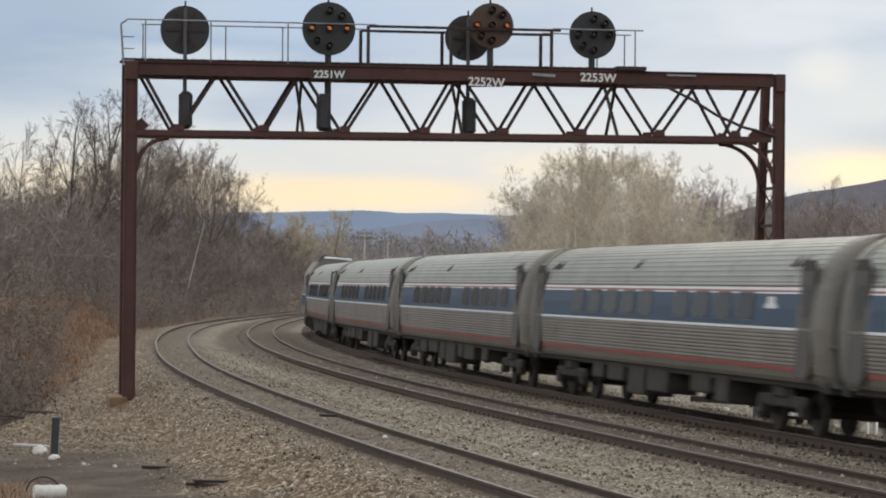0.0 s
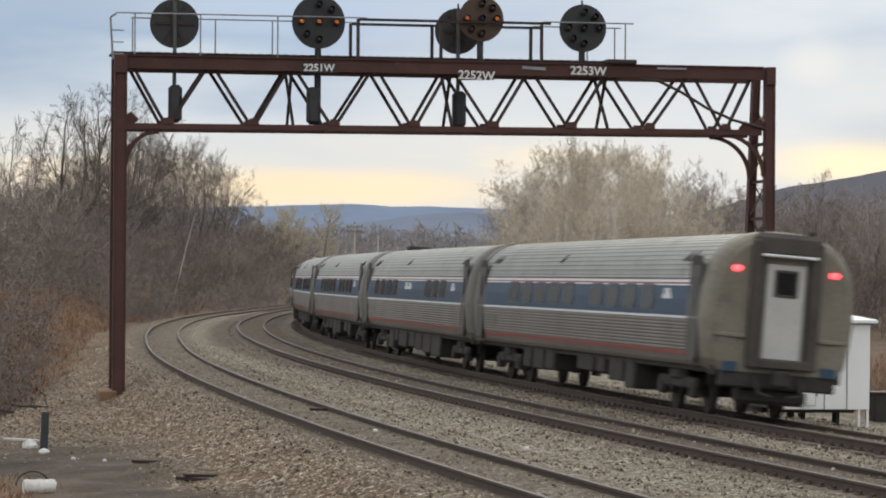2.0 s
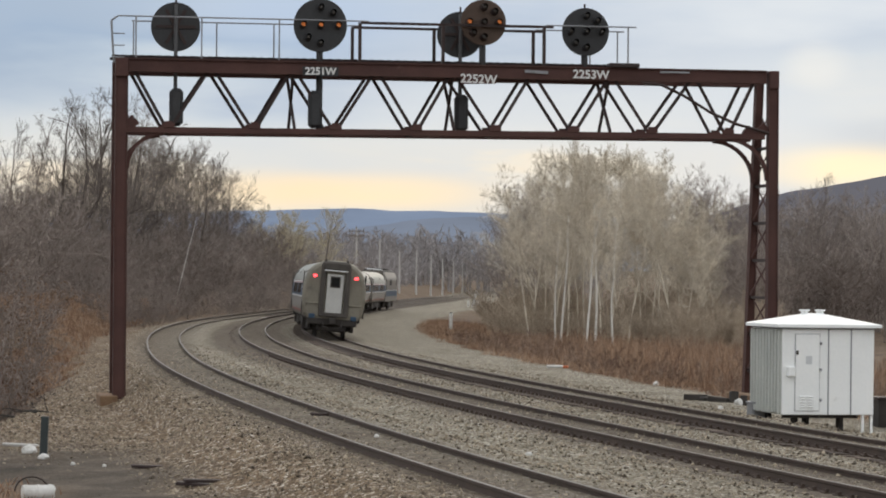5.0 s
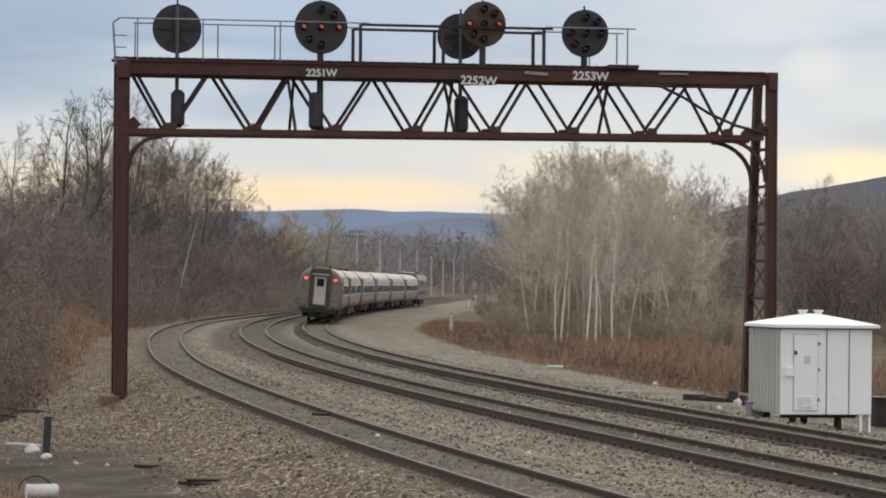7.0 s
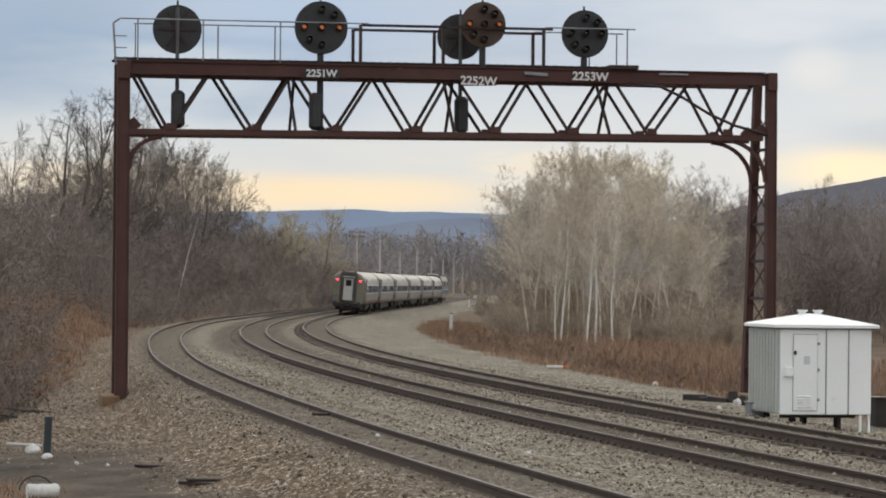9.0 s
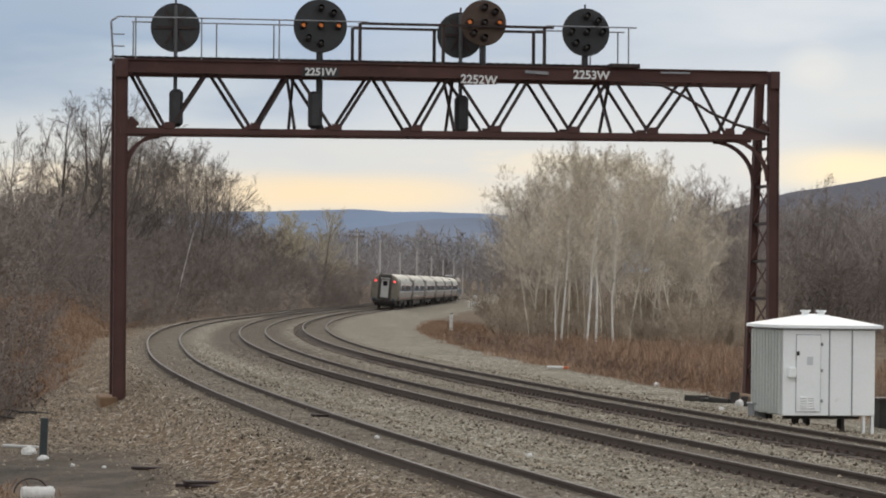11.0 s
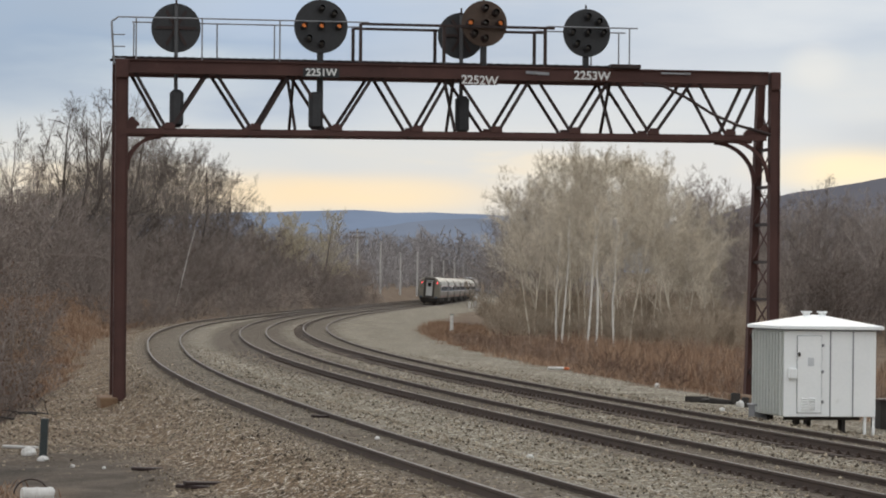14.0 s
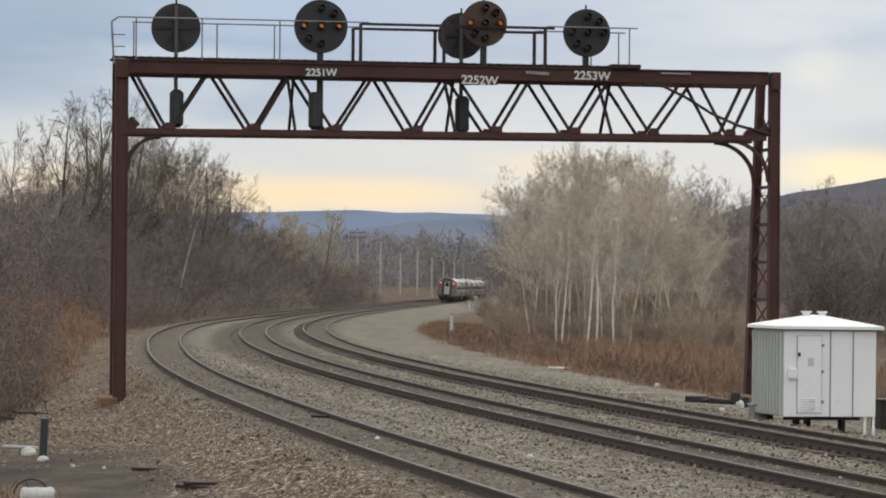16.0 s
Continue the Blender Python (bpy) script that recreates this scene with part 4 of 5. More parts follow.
BARK = twig_material("grey_brown_bark", (0.115, 0.096, 0.084), (0.23, 0.195, 0.172))
BARK_THICKET = twig_material("brown_thicket_stems", (0.165, 0.135, 0.118), (0.31, 0.262, 0.23))
BARK_PALE = twig_material("pale_aspen_bark", (0.44, 0.385, 0.305), (0.68, 0.61, 0.50))
BARK_WOOD = twig_material("brown_wood_bark", (0.20, 0.168, 0.15), (0.35, 0.30, 0.268))
BRUSH = twig_material("russet_brush_stems", (0.16, 0.105, 0.078), (0.34, 0.25, 0.19))
BARK_LOW = twig_material("undergrowth_stems", (0.29, 0.235, 0.18), (0.48, 0.40, 0.31))
WILLOW = twig_material("yellow_willow_twigs", (0.46, 0.40, 0.285), (0.64, 0.57, 0.43))
RUSSET = twig_material("russet_dead_leaves", (0.12, 0.075, 0.052), (0.23, 0.15, 0.105))
BIRCH = surface("white_birch_bark", (0.52, 0.49, 0.44), (0.76, 0.73, 0.68), 1.0, 5.0, 0.9, 0, 0.0, (0.14, 0.12, 0.1), 0.55)


def grow(seed, height, spread, r0, counts, lengths, upward=0.35, lean=0.0, bare=0.25, crook=0.12, stems=1, bough=0.5):
    """Branches as (from, to, thickness, thickness, level): a leader, then boughs on boughs down to twigs."""
    rnd = random.Random(seed)
    segs = []

    def limb(p, d, length, r, level):
        n = ((7, 3, 1, 1, 1) if stems == 1 else (5, 2, 1, 1, 1))[min(level, 4)]
        pts = [p]
        for k in range(n):
            w = crook * (0.4 if level == 0 and stems == 1 else 1.0)
            d = (d + Vector((rnd.gauss(0, w), rnd.gauss(0, w), rnd.gauss(0, w) + upward * 0.12))).normalized()
            p = p + d * (length / n)
            pts.append(p)
        end = r * (0.22 if level == 0 else 0.4)
        for k in range(n):
            segs.append((pts[k], pts[k + 1], r + (end - r) * k / n, r + (end - r) * (k + 1) / n, level))
        if level >= len(counts):
            return
        low = bare if level == 0 else 0.15
        for k in range(counts[level]):
            f = low + (1 - low) * (k + rnd.random()) / counts[level]
            i = min(int(f * n), n - 1)
            q = pts[i].lerp(pts[i + 1], f * n - i)
            axis = (pts[i + 1] - pts[i]).normalized()
            side = axis.cross(Vector((rnd.gauss(0, 1), rnd.gauss(0, 1), rnd.gauss(0, 1)))).normalized()
            ang = radians(rnd.uniform(28, 62) * spread if level < 2 else rnd.uniform(20, 62))
            dd = (axis * math.cos(ang) + side * math.sin(ang) + Vector((0, 0, upward * (0.5 if level < 2 else 0.2)))).normalized()
            ln = length * lengths[level] * (1.15 - (0.75 if level < 2 else 0.4) * f) * rnd.uniform(0.55, 1.35)
            limb(q, dd, ln, max(r * (1 - 0.75 * f) * bough, 0.006), level + 1)

    for k in range(stems):
        w = rnd.uniform(0, 6.3)
        off = 0.0 if stems == 1 else rnd.uniform(0.2, 1.8)
        tip = lean if stems == 1 else rnd.uniform(0.1, 0.5)
        start = Vector((math.cos(w) * off, math.sin(w) * off, -0.3))
        way = Vector((lean, 0.3 * lean, 1)) if stems == 1 else Vector((math.cos(w) * tip, math.sin(w) * tip, 1))
        limb(start, way.normalized(), height * (1 if stems == 1 else rnd.uniform(0.55, 1.1)), r0, 0)
    return segs


def branch_data(segs, thin):
    """Tapered limbs; the outermost twigs run to a point."""
    verts, faces = [], []
    last = max(s[4] for s in segs) or 9  # a bare trunk has no twigs
    for a, b, ra, rb, level in segs:
        sides = 6 if level == 0 else 4 if level == 1 else 3
        d = (b - a).normalized()
        x = d.orthogonal().normalized()
        y = d.cross(x)
        o = len(verts)
        ra, rb = max(ra, thin), max(rb, thin * 0.7)
        if level == last or (level == last - 1 and level > 1):
            w, wide = (o * 0.37) % 6.28, thin * (0.8 if level == last else 1.3)
            side = (x * math.cos(w) + y * math.sin(w)) * wide
            verts += [tuple(a - side), tuple(a + side), tuple(b)]
            faces.append((o, o + 1, o + 2))
            continue
        ring = [x * math.cos(2 * math.pi * k / sides) + y * math.sin(2 * math.pi * k / sides) for k in range(sides)]
        verts += [tuple(a + v * ra) for v in ring]
        verts += [tuple(b + v * rb) for v in ring]
        faces += [(o + k, o + (k + 1) % sides, o + sides + (k + 1) % sides, o + sides + k) for k in range(sides)]
    return verts, faces


def branch_mesh(name, segs, mat, thin=0.012):
    me = bpy.data.meshes.new(name)
    verts, faces = branch_data(segs, thin)
    me.from_pydata(verts, [], faces)
    me.materials.append(mat)
    return me


def bare_tree(name, label, segs, trunk_mat, crown_mat, thin, group, at, category="tree"):
    t = thing(name, label, category, at, group)
    tr, cr = new("trunk", branch_mesh("trunk", [s for s in segs if s[4] == 0], trunk_mat)), new("crown", branch_mesh("crown", [s for s in segs if s[4] > 0], crown_mat, thin))
    tr.parent = cr.parent = t
    if category == "bush":
        tr.name = "stem_tangle"
        tagged(tr, kind="stuff")
    return t


def leafy(segs, seed, count, size, name, mat, parent):
    """Withered leaves that still hang on the outer twigs."""
    rnd = random.Random(seed)
    ends = [s[1] for s in segs if s[4] >= 2]
    verts, faces = [], []
    for k in range(count):
        p = rnd.choice(ends) + Vector((rnd.gauss(0, 0.08), rnd.gauss(0, 0.08), rnd.gauss(0, 0.08)))
        e = Euler((rnd.uniform(0, 6), rnd.uniform(0, 6), rnd.uniform(0, 6))).to_matrix()
        o = len(verts)
        verts += [tuple(p + e @ Vector(v) * size) for v in ((-0.5, 0, 0), (0, -0.35, 0.12), (0.6, 0, 0), (0, 0.35, 0.12))]
        faces += [(o, o + 1, o + 2), (o, o + 2, o + 3)]
    return mesh_object(name, verts, faces, mat, None, parent)


def planted(x, y, turn, sink=0.1):
    return pose(x, y, ground_z(x, y) - sink, 0, 0, turn)


LEFT_SKYLINE = ([-0.153, -0.148, -0.136, -0.122, -0.114, -0.1075, -0.0944, -0.0827, -0.0749, -0.0723, -0.0618, -0.05], [0.055, 0.058, 0.063, 0.067, 0.065, 0.059, 0.049, 0.046, 0.037, 0.029, 0.0205, 0.019])
GROVE_SKYLINE = ([0.0226, 0.0285, 0.038, 0.048, 0.0616, 0.0714, 0.081, 0.089, 0.0961], [0.031, 0.038, 0.0445, 0.047, 0.0462, 0.043, 0.037, 0.0285, 0.0185])


def skyline_scale(x, y, skyline, height):
    """How much a model tree of that height is scaled to reach up to the skyline that this wood has."""
    top = EYE_Z + y * float(np.interp(x / y, *skyline))
    return (top - ground_z(x, y)) / height


def stand(models, places, rnd, scale=1.0):
    """Plants one model tree after another; the models themselves take the first places."""
    for k, (x, y) in enumerate(places):
        m = planted(x, y, rnd.uniform(0, 360))
        if k < len(models):
            models[k].matrix_basis = m
            models[k].scale = (scale,) * 3
            continue
        o = copy_thing(models[k % len(models)], m)
        f = rnd.uniform(0.82, 1.15) * scale
        o.scale = (f * rnd.uniform(0.9, 1.1), f * rnd.uniform(0.9, 1.1), f)


rnd = random.Random(11)
# left of the line: tall bare trees over a dark thicket that follows the curve
DENSE = [bare_tree("bare_tree", "bare grey-brown tree with a dense twiggy crown", grow(20 + k, 11.0, 0.95, 0.16, (13, 8, 7, 9), (0.6, 0.5, 0.46, 0.7), 0.36, bare=0.14, crook=0.16, bough=0.42), BARK, BARK, 0.008,
                   "bare trees beside the line", None) for k in range(3)]
TALL = [bare_tree("bare_tree", "tall open-crowned bare tree above the lineside wood", grow(30 + k, 12.0, 0.85, 0.17, (12, 7, 5, 6), (0.42, 0.55, 0.5, 0.6), 0.42, bare=0.25, crook=0.24, bough=0.42), BARK, BARK, 0.011,
                  "bare trees beside the line", None) for k in range(3)]
LOWER_SKYLINE = ([-0.153, -0.136, -0.122, -0.114, -0.1075, -0.0944, -0.0827, -0.0749, -0.0723, -0.0618, -0.05], [0.03, 0.036, 0.043, 0.048, 0.052, 0.0475, 0.0445, 0.035, 0.0275, 0.0205, 0.019])
for k in range(36):
    y = 205 + 175 * ((k * 0.618) % 1)
    x = y * (-0.152 + 0.098 * (k + 0.5) / 36)
    edge = float(np.interp(y, PLAN_Y, PLAN_X)) - 16.5
    if x > edge:
        x, y = edge - 1.5, (edge - 1.5) / x * y
    f = skyline_scale(x, y, LOWER_SKYLINE, 12.0) * rnd.uniform(0.84, 1.0)
    t = DENSE[k] if k < 3 else copy_thing(DENSE[k % 3], Matrix())
    t.matrix_basis = planted(x, y, rnd.uniform(0, 360))
    t.scale = (max(f, 0.5) * 0.95, max(f, 0.5) * 0.95, f)
for k, (at, y) in enumerate([(-0.1475, 212), (-0.142, 215), (-0.134, 236), (-0.1275, 228), (-0.122, 240), (-0.1165, 244), (-0.113, 252), (-0.102, 272), (-0.0915, 290), (-0.0845, 300)]):
    f = skyline_scale(at * y, y, LEFT_SKYLINE, 13.0) * rnd.uniform(0.96, 1.02)
    t = TALL[k] if k < 3 else copy_thing(TALL[k % 3], Matrix())
    t.matrix_basis = planted(at * y, y, rnd.uniform(0, 360))
    t.scale = (f * (0.6 if k < 2 else 0.95),) * 2 + (f,)
THICKET = [bare_tree("thicket_bush", "dense tangle of bare brown brushwood", grow(60 + k, 5.0, 1.0, 0.03, (9, 6, 9), (0.5, 0.55, 0.75), 0.3, bare=0.05, crook=0.2, stems=6), BARK_THICKET, BARK_THICKET, 0.01,
                     "lineside brushwood", None, "bush") for k in range(4)]
places = []
for s in np.arange(56, 400, 6.2):
    for o in (-15.3, -19.5):
        q = on_line(s + rnd.uniform(-2, 2), o + rnd.uniform(-1.5, 1.2))
        if (s > 100 or (o < -18 and s > 70)) and (o > -18 or s < 230):
            places.append((q.x, q.y))
stand(THICKET, places, rnd, 1.15)
for s in np.arange(92, 330, 4.2):
    q = on_line(s + rnd.uniform(-2, 2), -13.1 + float(np.interp(s, ARC, WEST_SHIFT)) + rnd.uniform(-0.8, 0.4))
    low = copy_thing(THICKET[rnd.randrange(4)], planted(q.x, q.y, rnd.uniform(0, 360)))
    f = rnd.uniform(0.4, 0.72)
    low.scale = (f * 1.2, f * 1.2, f)
for s in np.arange(66, 330, 7.5):
    q = on_line(s, -22 + rnd.uniform(-2.5, 2.5))
    big = copy_thing(THICKET[rnd.randrange(4)], planted(q.x, q.y, rnd.uniform(0, 360)))
    f = rnd.uniform(1.6, 2.0)
    big.scale = (f, f, f)
# scrub on the slope near the bridge, some with withered leaves
SCRUB = [bare_tree("scrub_bush", "bare scrub with withered russet leaves", grow(80 + k, 3.2, 1.0, 0.022, (9, 5, 8), (0.5, 0.5, 0.65), 0.3, bare=0.06, crook=0.2, stems=8), BARK_THICKET, BARK_THICKET, 0.011,
                   "scrub on the embankment", None, "bush") for k in range(2)]
for k, b in enumerate(SCRUB):
    leafy(grow(80 + k, 3.2, 1.0, 0.022, (9, 5, 8), (0.5, 0.5, 0.65), 0.3, bare=0.06, crook=0.2, stems=8), k, 420, 0.10, "leaves", RUSSET, b)
places = []
for k in range(52):
    s = -12 + k * 1.4
    o = -15.6 - 1.8 * max(0.0, min(1.0, -s / 10)) + 0.6 * max(0.0, min(1.0, s / 50)) - 6.5 * rnd.random() ** 1.3
    q = on_line(s, o)
    places.append((q.x, q.y))
stand(SCRUB, places, rnd)
# pale yellowish willow where the line bends out of sight
willow = [bare_tree("willow_tree", "yellowish bare willow with fine upright twigs", grow(95 + k, 10.0, 1.0, 0.18, (16, 8, 7, 10), (0.5, 0.5, 0.48, 0.75), 0.4, bare=0.1, bough=0.35), BARK, WILLOW, 0.011, "willows", None) for k in range(2)]
stand(willow, [(-19.8, 405), (-22.5, 412), (-17.4, 416), (-25.5, 400), (-21.0, 396)], rnd, 0.98)
# a leaning white birch before the dark wood
lean = bare_tree("birch_tree", "thin leaning white birch trunk before a dark wood", grow(7, 7.6, 0.8, 0.055, (6, 4, 3), (0.3, 0.5, 0.5), 0.1, lean=0.2, bare=0.6, crook=0.08), BIRCH, BARK, 0.012, "", planted(-22.3, 241.5, 0))

# right of the line: a grove of pale aspens
ASPEN = [bare_tree("aspen_tree", "slender pale aspen with a fine bare crown", grow(40 + k, 11.6, 0.8, 0.075, (17, 8, 7, 10), (0.42, 0.52, 0.46, 0.75), 0.4, bare=(0.36, 0.25, 0.3, 0.2)[k], crook=0.2, bough=0.36), BARK_PALE, BARK_PALE, 0.007,
                   "pale aspen grove", None) for k in range(4)]
for k in range(34):
    y = 197 + 32 * ((k * 0.618) % 1)
    x = y * (0.029 + 0.066 * (k + 0.5) / 34)
    f = skyline_scale(x, y, GROVE_SKYLINE, 12.4) * rnd.uniform(0.88, 1.02)
    t = ASPEN[k] if k < 4 else copy_thing(ASPEN[k % 4], Matrix())
    t.matrix_basis = planted(x, y, rnd.uniform(0, 360))
    t.scale = (min(f, 1.0), min(f, 1.0), f)
WHITE = [bare_tree("birch_tree", "white-barked birch at the front of the grove", grow(150 + k, 9.5, 0.7, 0.088, (11, 6, 6, 8), (0.28, 0.5, 0.5, 0.7), 0.5, bare=0.4, crook=0.12, bough=0.3), BIRCH, BARK_PALE, 0.008,
                   "white birches of the grove", None) for k in range(3)]
for k, (at, y, f) in enumerate([(0.0502, 181, 1.0), (0.0527, 181.6, 1.02), (0.0415, 184, 0.95), (0.0592, 183, 0.9), (0.039, 186, 0.8)]):
    t = WHITE[k] if k < 3 else copy_thing(WHITE[k % 3], Matrix())
    t.matrix_basis = planted(at * y, y, rnd.uniform(0, 360))
    t.scale = (f, f, f)
LOW = [bare_tree("grove_bush", "pale bare undergrowth below the aspens", grow(110 + k, 3.4, 0.9, 0.018, (8, 6, 11), (0.5, 0.5, 0.8), 0.4, bare=0.1, crook=0.15, stems=7), BARK_LOW, BARK_LOW, 0.009,
                 "undergrowth of the grove", None, "bush") for k in range(2)]
places = []
while len(places) < 40:
    x, y = rnd.uniform(5.0, 23), rnd.uniform(182, 215)
    if not (0.032 < x / y < 0.07 and y < 193):
        places.append((x, y))
for k in range(14):
    places.append((rnd.uniform(5.2, 9), rnd.uniform(205, 300)))
stand(LOW, places, rnd)
SPRIG = [bare_tree("brush_sprig", "low russet and grey brush on the verge", grow(170 + k, 1.3, 1.0, 0.012, (5, 4, 5), (0.55, 0.55, 0.6), 0.35, bare=0.1, crook=0.15, stems=6), BRUSH, BRUSH, 0.009,
                   "verge brush", None, "bush") for k in range(3)]
places = []
for k in range(150):
    q = on_line(rnd.uniform(-8, 115), 9.0 + 15 * rnd.random() ** 1.2)
    places.append((q.x, q.y))
stand(SPRIG, places, rnd)
# the dark wood behind, to the right
places = []
for k in range(38):
    y = rnd.uniform(262, 330)
    x = rnd.uniform(0.085, 0.185) * y
    places.append((x, y))
for k in range(12):
    y = rnd.uniform(240, 300)
    places.append((rnd.uniform(0.019, 0.042) * y, y))
WOOD = [bare_tree("bare_tree", "bare dark tree of the wood behind the shed", grow(130 + k, 11.5, 1.0, 0.15, (13, 7, 6, 7), (0.5, 0.5, 0.48, 0.75), 0.4, bare=0.08), BARK_WOOD, BARK_WOOD, 0.010,
                  "wood behind the shed", None) for k in range(3)]
for k in range(16):
    y = rnd.uniform(268, 315)
    places.append((rnd.uniform(0.116, 0.16) * y, y))
for k in range(12):
    y = rnd.uniform(268, 300)
    places.append((rnd.uniform(0.086, 0.108) * y, y))
stand(WOOD, places, rnd, 1.0)
places = [(rnd.uniform(0.095, 0.19) * y, y) for y in [rnd.uniform(215, 290) for k in range(34)]]
for k in range(22):
    x, y = rnd.uniform(6, 25), rnd.uniform(224, 250)
    big = copy_thing(LOW[k % 2], planted(x, y, rnd.uniform(0, 360)))
    f = rnd.uniform(1.2, 1.6)
    big.scale = (f, f, f)
for x, y in places:
    big = copy_thing(THICKET[rnd.randrange(4)], planted(x, y, rnd.uniform(0, 360)))
    f = rnd.uniform(1.3, 1.9)
    big.scale = (f, f, f)


def joined_wood(name, label, seeds, height, counts, places, thin, mat):
    """Distant trees nobody could count, joined into one mesh."""
    models = []
    for k in seeds:
        v, f = branch_data(grow(k, height, 1.0, 0.16, counts, (0.5, 0.55, 0.55, 0.5), 0.3, bare=0.1), thin)
        models.append((np.array(v), f))
    vs, fs, at = [], [], 0
    for x, y, f in places:
        v, fc = models[rnd.randrange(len(models))]
        w = rnd.uniform(0, 6.28)
        c, s = math.cos(w) * f, math.sin(w) * f
        vs.append(np.stack([v[:, 0] * c - v[:, 1] * s + x, v[:, 0] * s + v[:, 1] * c + y, v[:, 2] * f], 1))
        fs += [tuple(i + at for i in q) for q in fc]
        at += len(v)
    vs = np.concatenate(vs)
    me = bpy.data.meshes.new(name)
    me.from_pydata(vs.tolist(), [], fs)
    me.materials.append(mat)
    return tagged(new(name, me), label, "woodland", kind="stuff")


# Bark paled towards grey: the haze of distance is put into its colour.
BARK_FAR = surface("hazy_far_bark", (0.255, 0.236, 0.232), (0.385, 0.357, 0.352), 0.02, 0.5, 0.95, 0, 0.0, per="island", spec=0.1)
places = []
for k in range(210):
    y = rnd.uniform(560, 820)
    x = rnd.uniform(-0.055, 0.06) * y
    if abs(x - float(np.interp(y, PLAN_Y, PLAN_X)) + 4) > 12:
        places.append((x, y, rnd.uniform(0.75, 1.15)))
for k in range(170):
    y = rnd.uniform(740, 880)
    places.append((rnd.uniform(-0.06, 0.05) * y, y, rnd.uniform(1.05, 1.5)))
for k in range(80):
    y = rnd.uniform(345, 480)
    places.append((rnd.uniform(0.10, 0.2) * y, y, rnd.uniform(0.8, 1.2)))
for k in range(30):
    y = rnd.uniform(300, 480)
    places.append((rnd.uniform(-0.2, -0.085) * y, y, rnd.uniform(0.9, 1.2)))
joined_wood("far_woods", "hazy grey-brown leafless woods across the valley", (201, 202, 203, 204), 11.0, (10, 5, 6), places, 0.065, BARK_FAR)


# ---- far ridges ----
def ridge(name, label, y, heights, tone, depth):
    m = bpy.data.materials.new(name + "_haze")
    m.use_nodes = True
    nt = m.node_tree
    b = nt.nodes["Principled BSDF"]
    n = node(nt, "ShaderNodeTexNoise", Scale=0.004, Detail=6.0, Roughness=0.6)
    tc = nt.nodes.new("ShaderNodeTexCoord")
    mp = nt.nodes.new("ShaderNodeMapping")
    mp.inputs["Scale"].default_value = (1, 1, 4)
    nt.links.new(tc.outputs["Object"], mp.inputs[0])
    nt.links.new(mp.outputs[0], n.inputs["Vector"])
    # distance haze is painted: a blue-grey tone that glows over a near-black base
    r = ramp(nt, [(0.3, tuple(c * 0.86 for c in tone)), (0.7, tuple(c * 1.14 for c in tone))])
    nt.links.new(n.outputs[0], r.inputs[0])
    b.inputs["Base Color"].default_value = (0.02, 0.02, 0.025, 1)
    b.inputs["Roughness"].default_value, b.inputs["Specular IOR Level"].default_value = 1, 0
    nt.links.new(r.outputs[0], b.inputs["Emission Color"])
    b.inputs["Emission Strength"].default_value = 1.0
    xs = np.linspace(heights[0][0], heights[-1][0], 160)
    hs = np.interp(xs, [h[0] for h in heights], [h[1] for h in heights])
    hs = hs + 2.0 * wave(xs, xs * 0, 60.0, 1.0) + 0.8 * wave(xs, xs * 0, 17.0, 3.0)
    verts, faces = [], []
    for x, h in zip(xs, hs):
        verts += [(x, y - depth, -5), (x, y - depth * 0.4, h * 0.55), (x, y, h), (x, y + depth, -5)]
    for k in range(159):
        a = 4 * k
        faces += [(a + j, a + 4 + j, a + 5 + j, a + 1 + j) for j in range(3)]
    ob = mesh_object(name, verts, faces, m, None, None, label, False)
    return tagged(ob, category="hill", kind="structure")


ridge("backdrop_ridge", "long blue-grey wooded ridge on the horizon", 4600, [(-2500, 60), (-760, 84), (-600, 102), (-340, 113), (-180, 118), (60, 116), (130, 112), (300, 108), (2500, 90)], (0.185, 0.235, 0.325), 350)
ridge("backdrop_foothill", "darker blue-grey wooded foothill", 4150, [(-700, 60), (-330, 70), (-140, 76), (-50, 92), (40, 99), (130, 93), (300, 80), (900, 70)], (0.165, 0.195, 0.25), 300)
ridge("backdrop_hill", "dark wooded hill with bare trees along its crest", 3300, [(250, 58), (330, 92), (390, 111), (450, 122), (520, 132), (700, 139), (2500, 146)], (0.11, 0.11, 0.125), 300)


# ---- dead weeds, stones and litter ----
WEED = surface("dead_weed_stems", (0.17, 0.095, 0.062), (0.45, 0.315, 0.215), 0.15, 2.0, 0.95, 0, 0.0, per="island", spec=0.1)
ROCK = surface("white_rock", (0.5, 0.48, 0.44), (0.75, 0.73, 0.7), 4, 30, 0.9, 0, 0.3)
POLE_WOOD = surface("silvered_pole_wood", (0.38, 0.36, 0.34), (0.54, 0.515, 0.485), 0.6, 15, 0.95, 0, 0.2)
POST_GREEN = surface("dark_green_post_paint", (0.02, 0.026, 0.026), (0.04, 0.05, 0.05), 3, 30, 0.6, 0, 0.1)


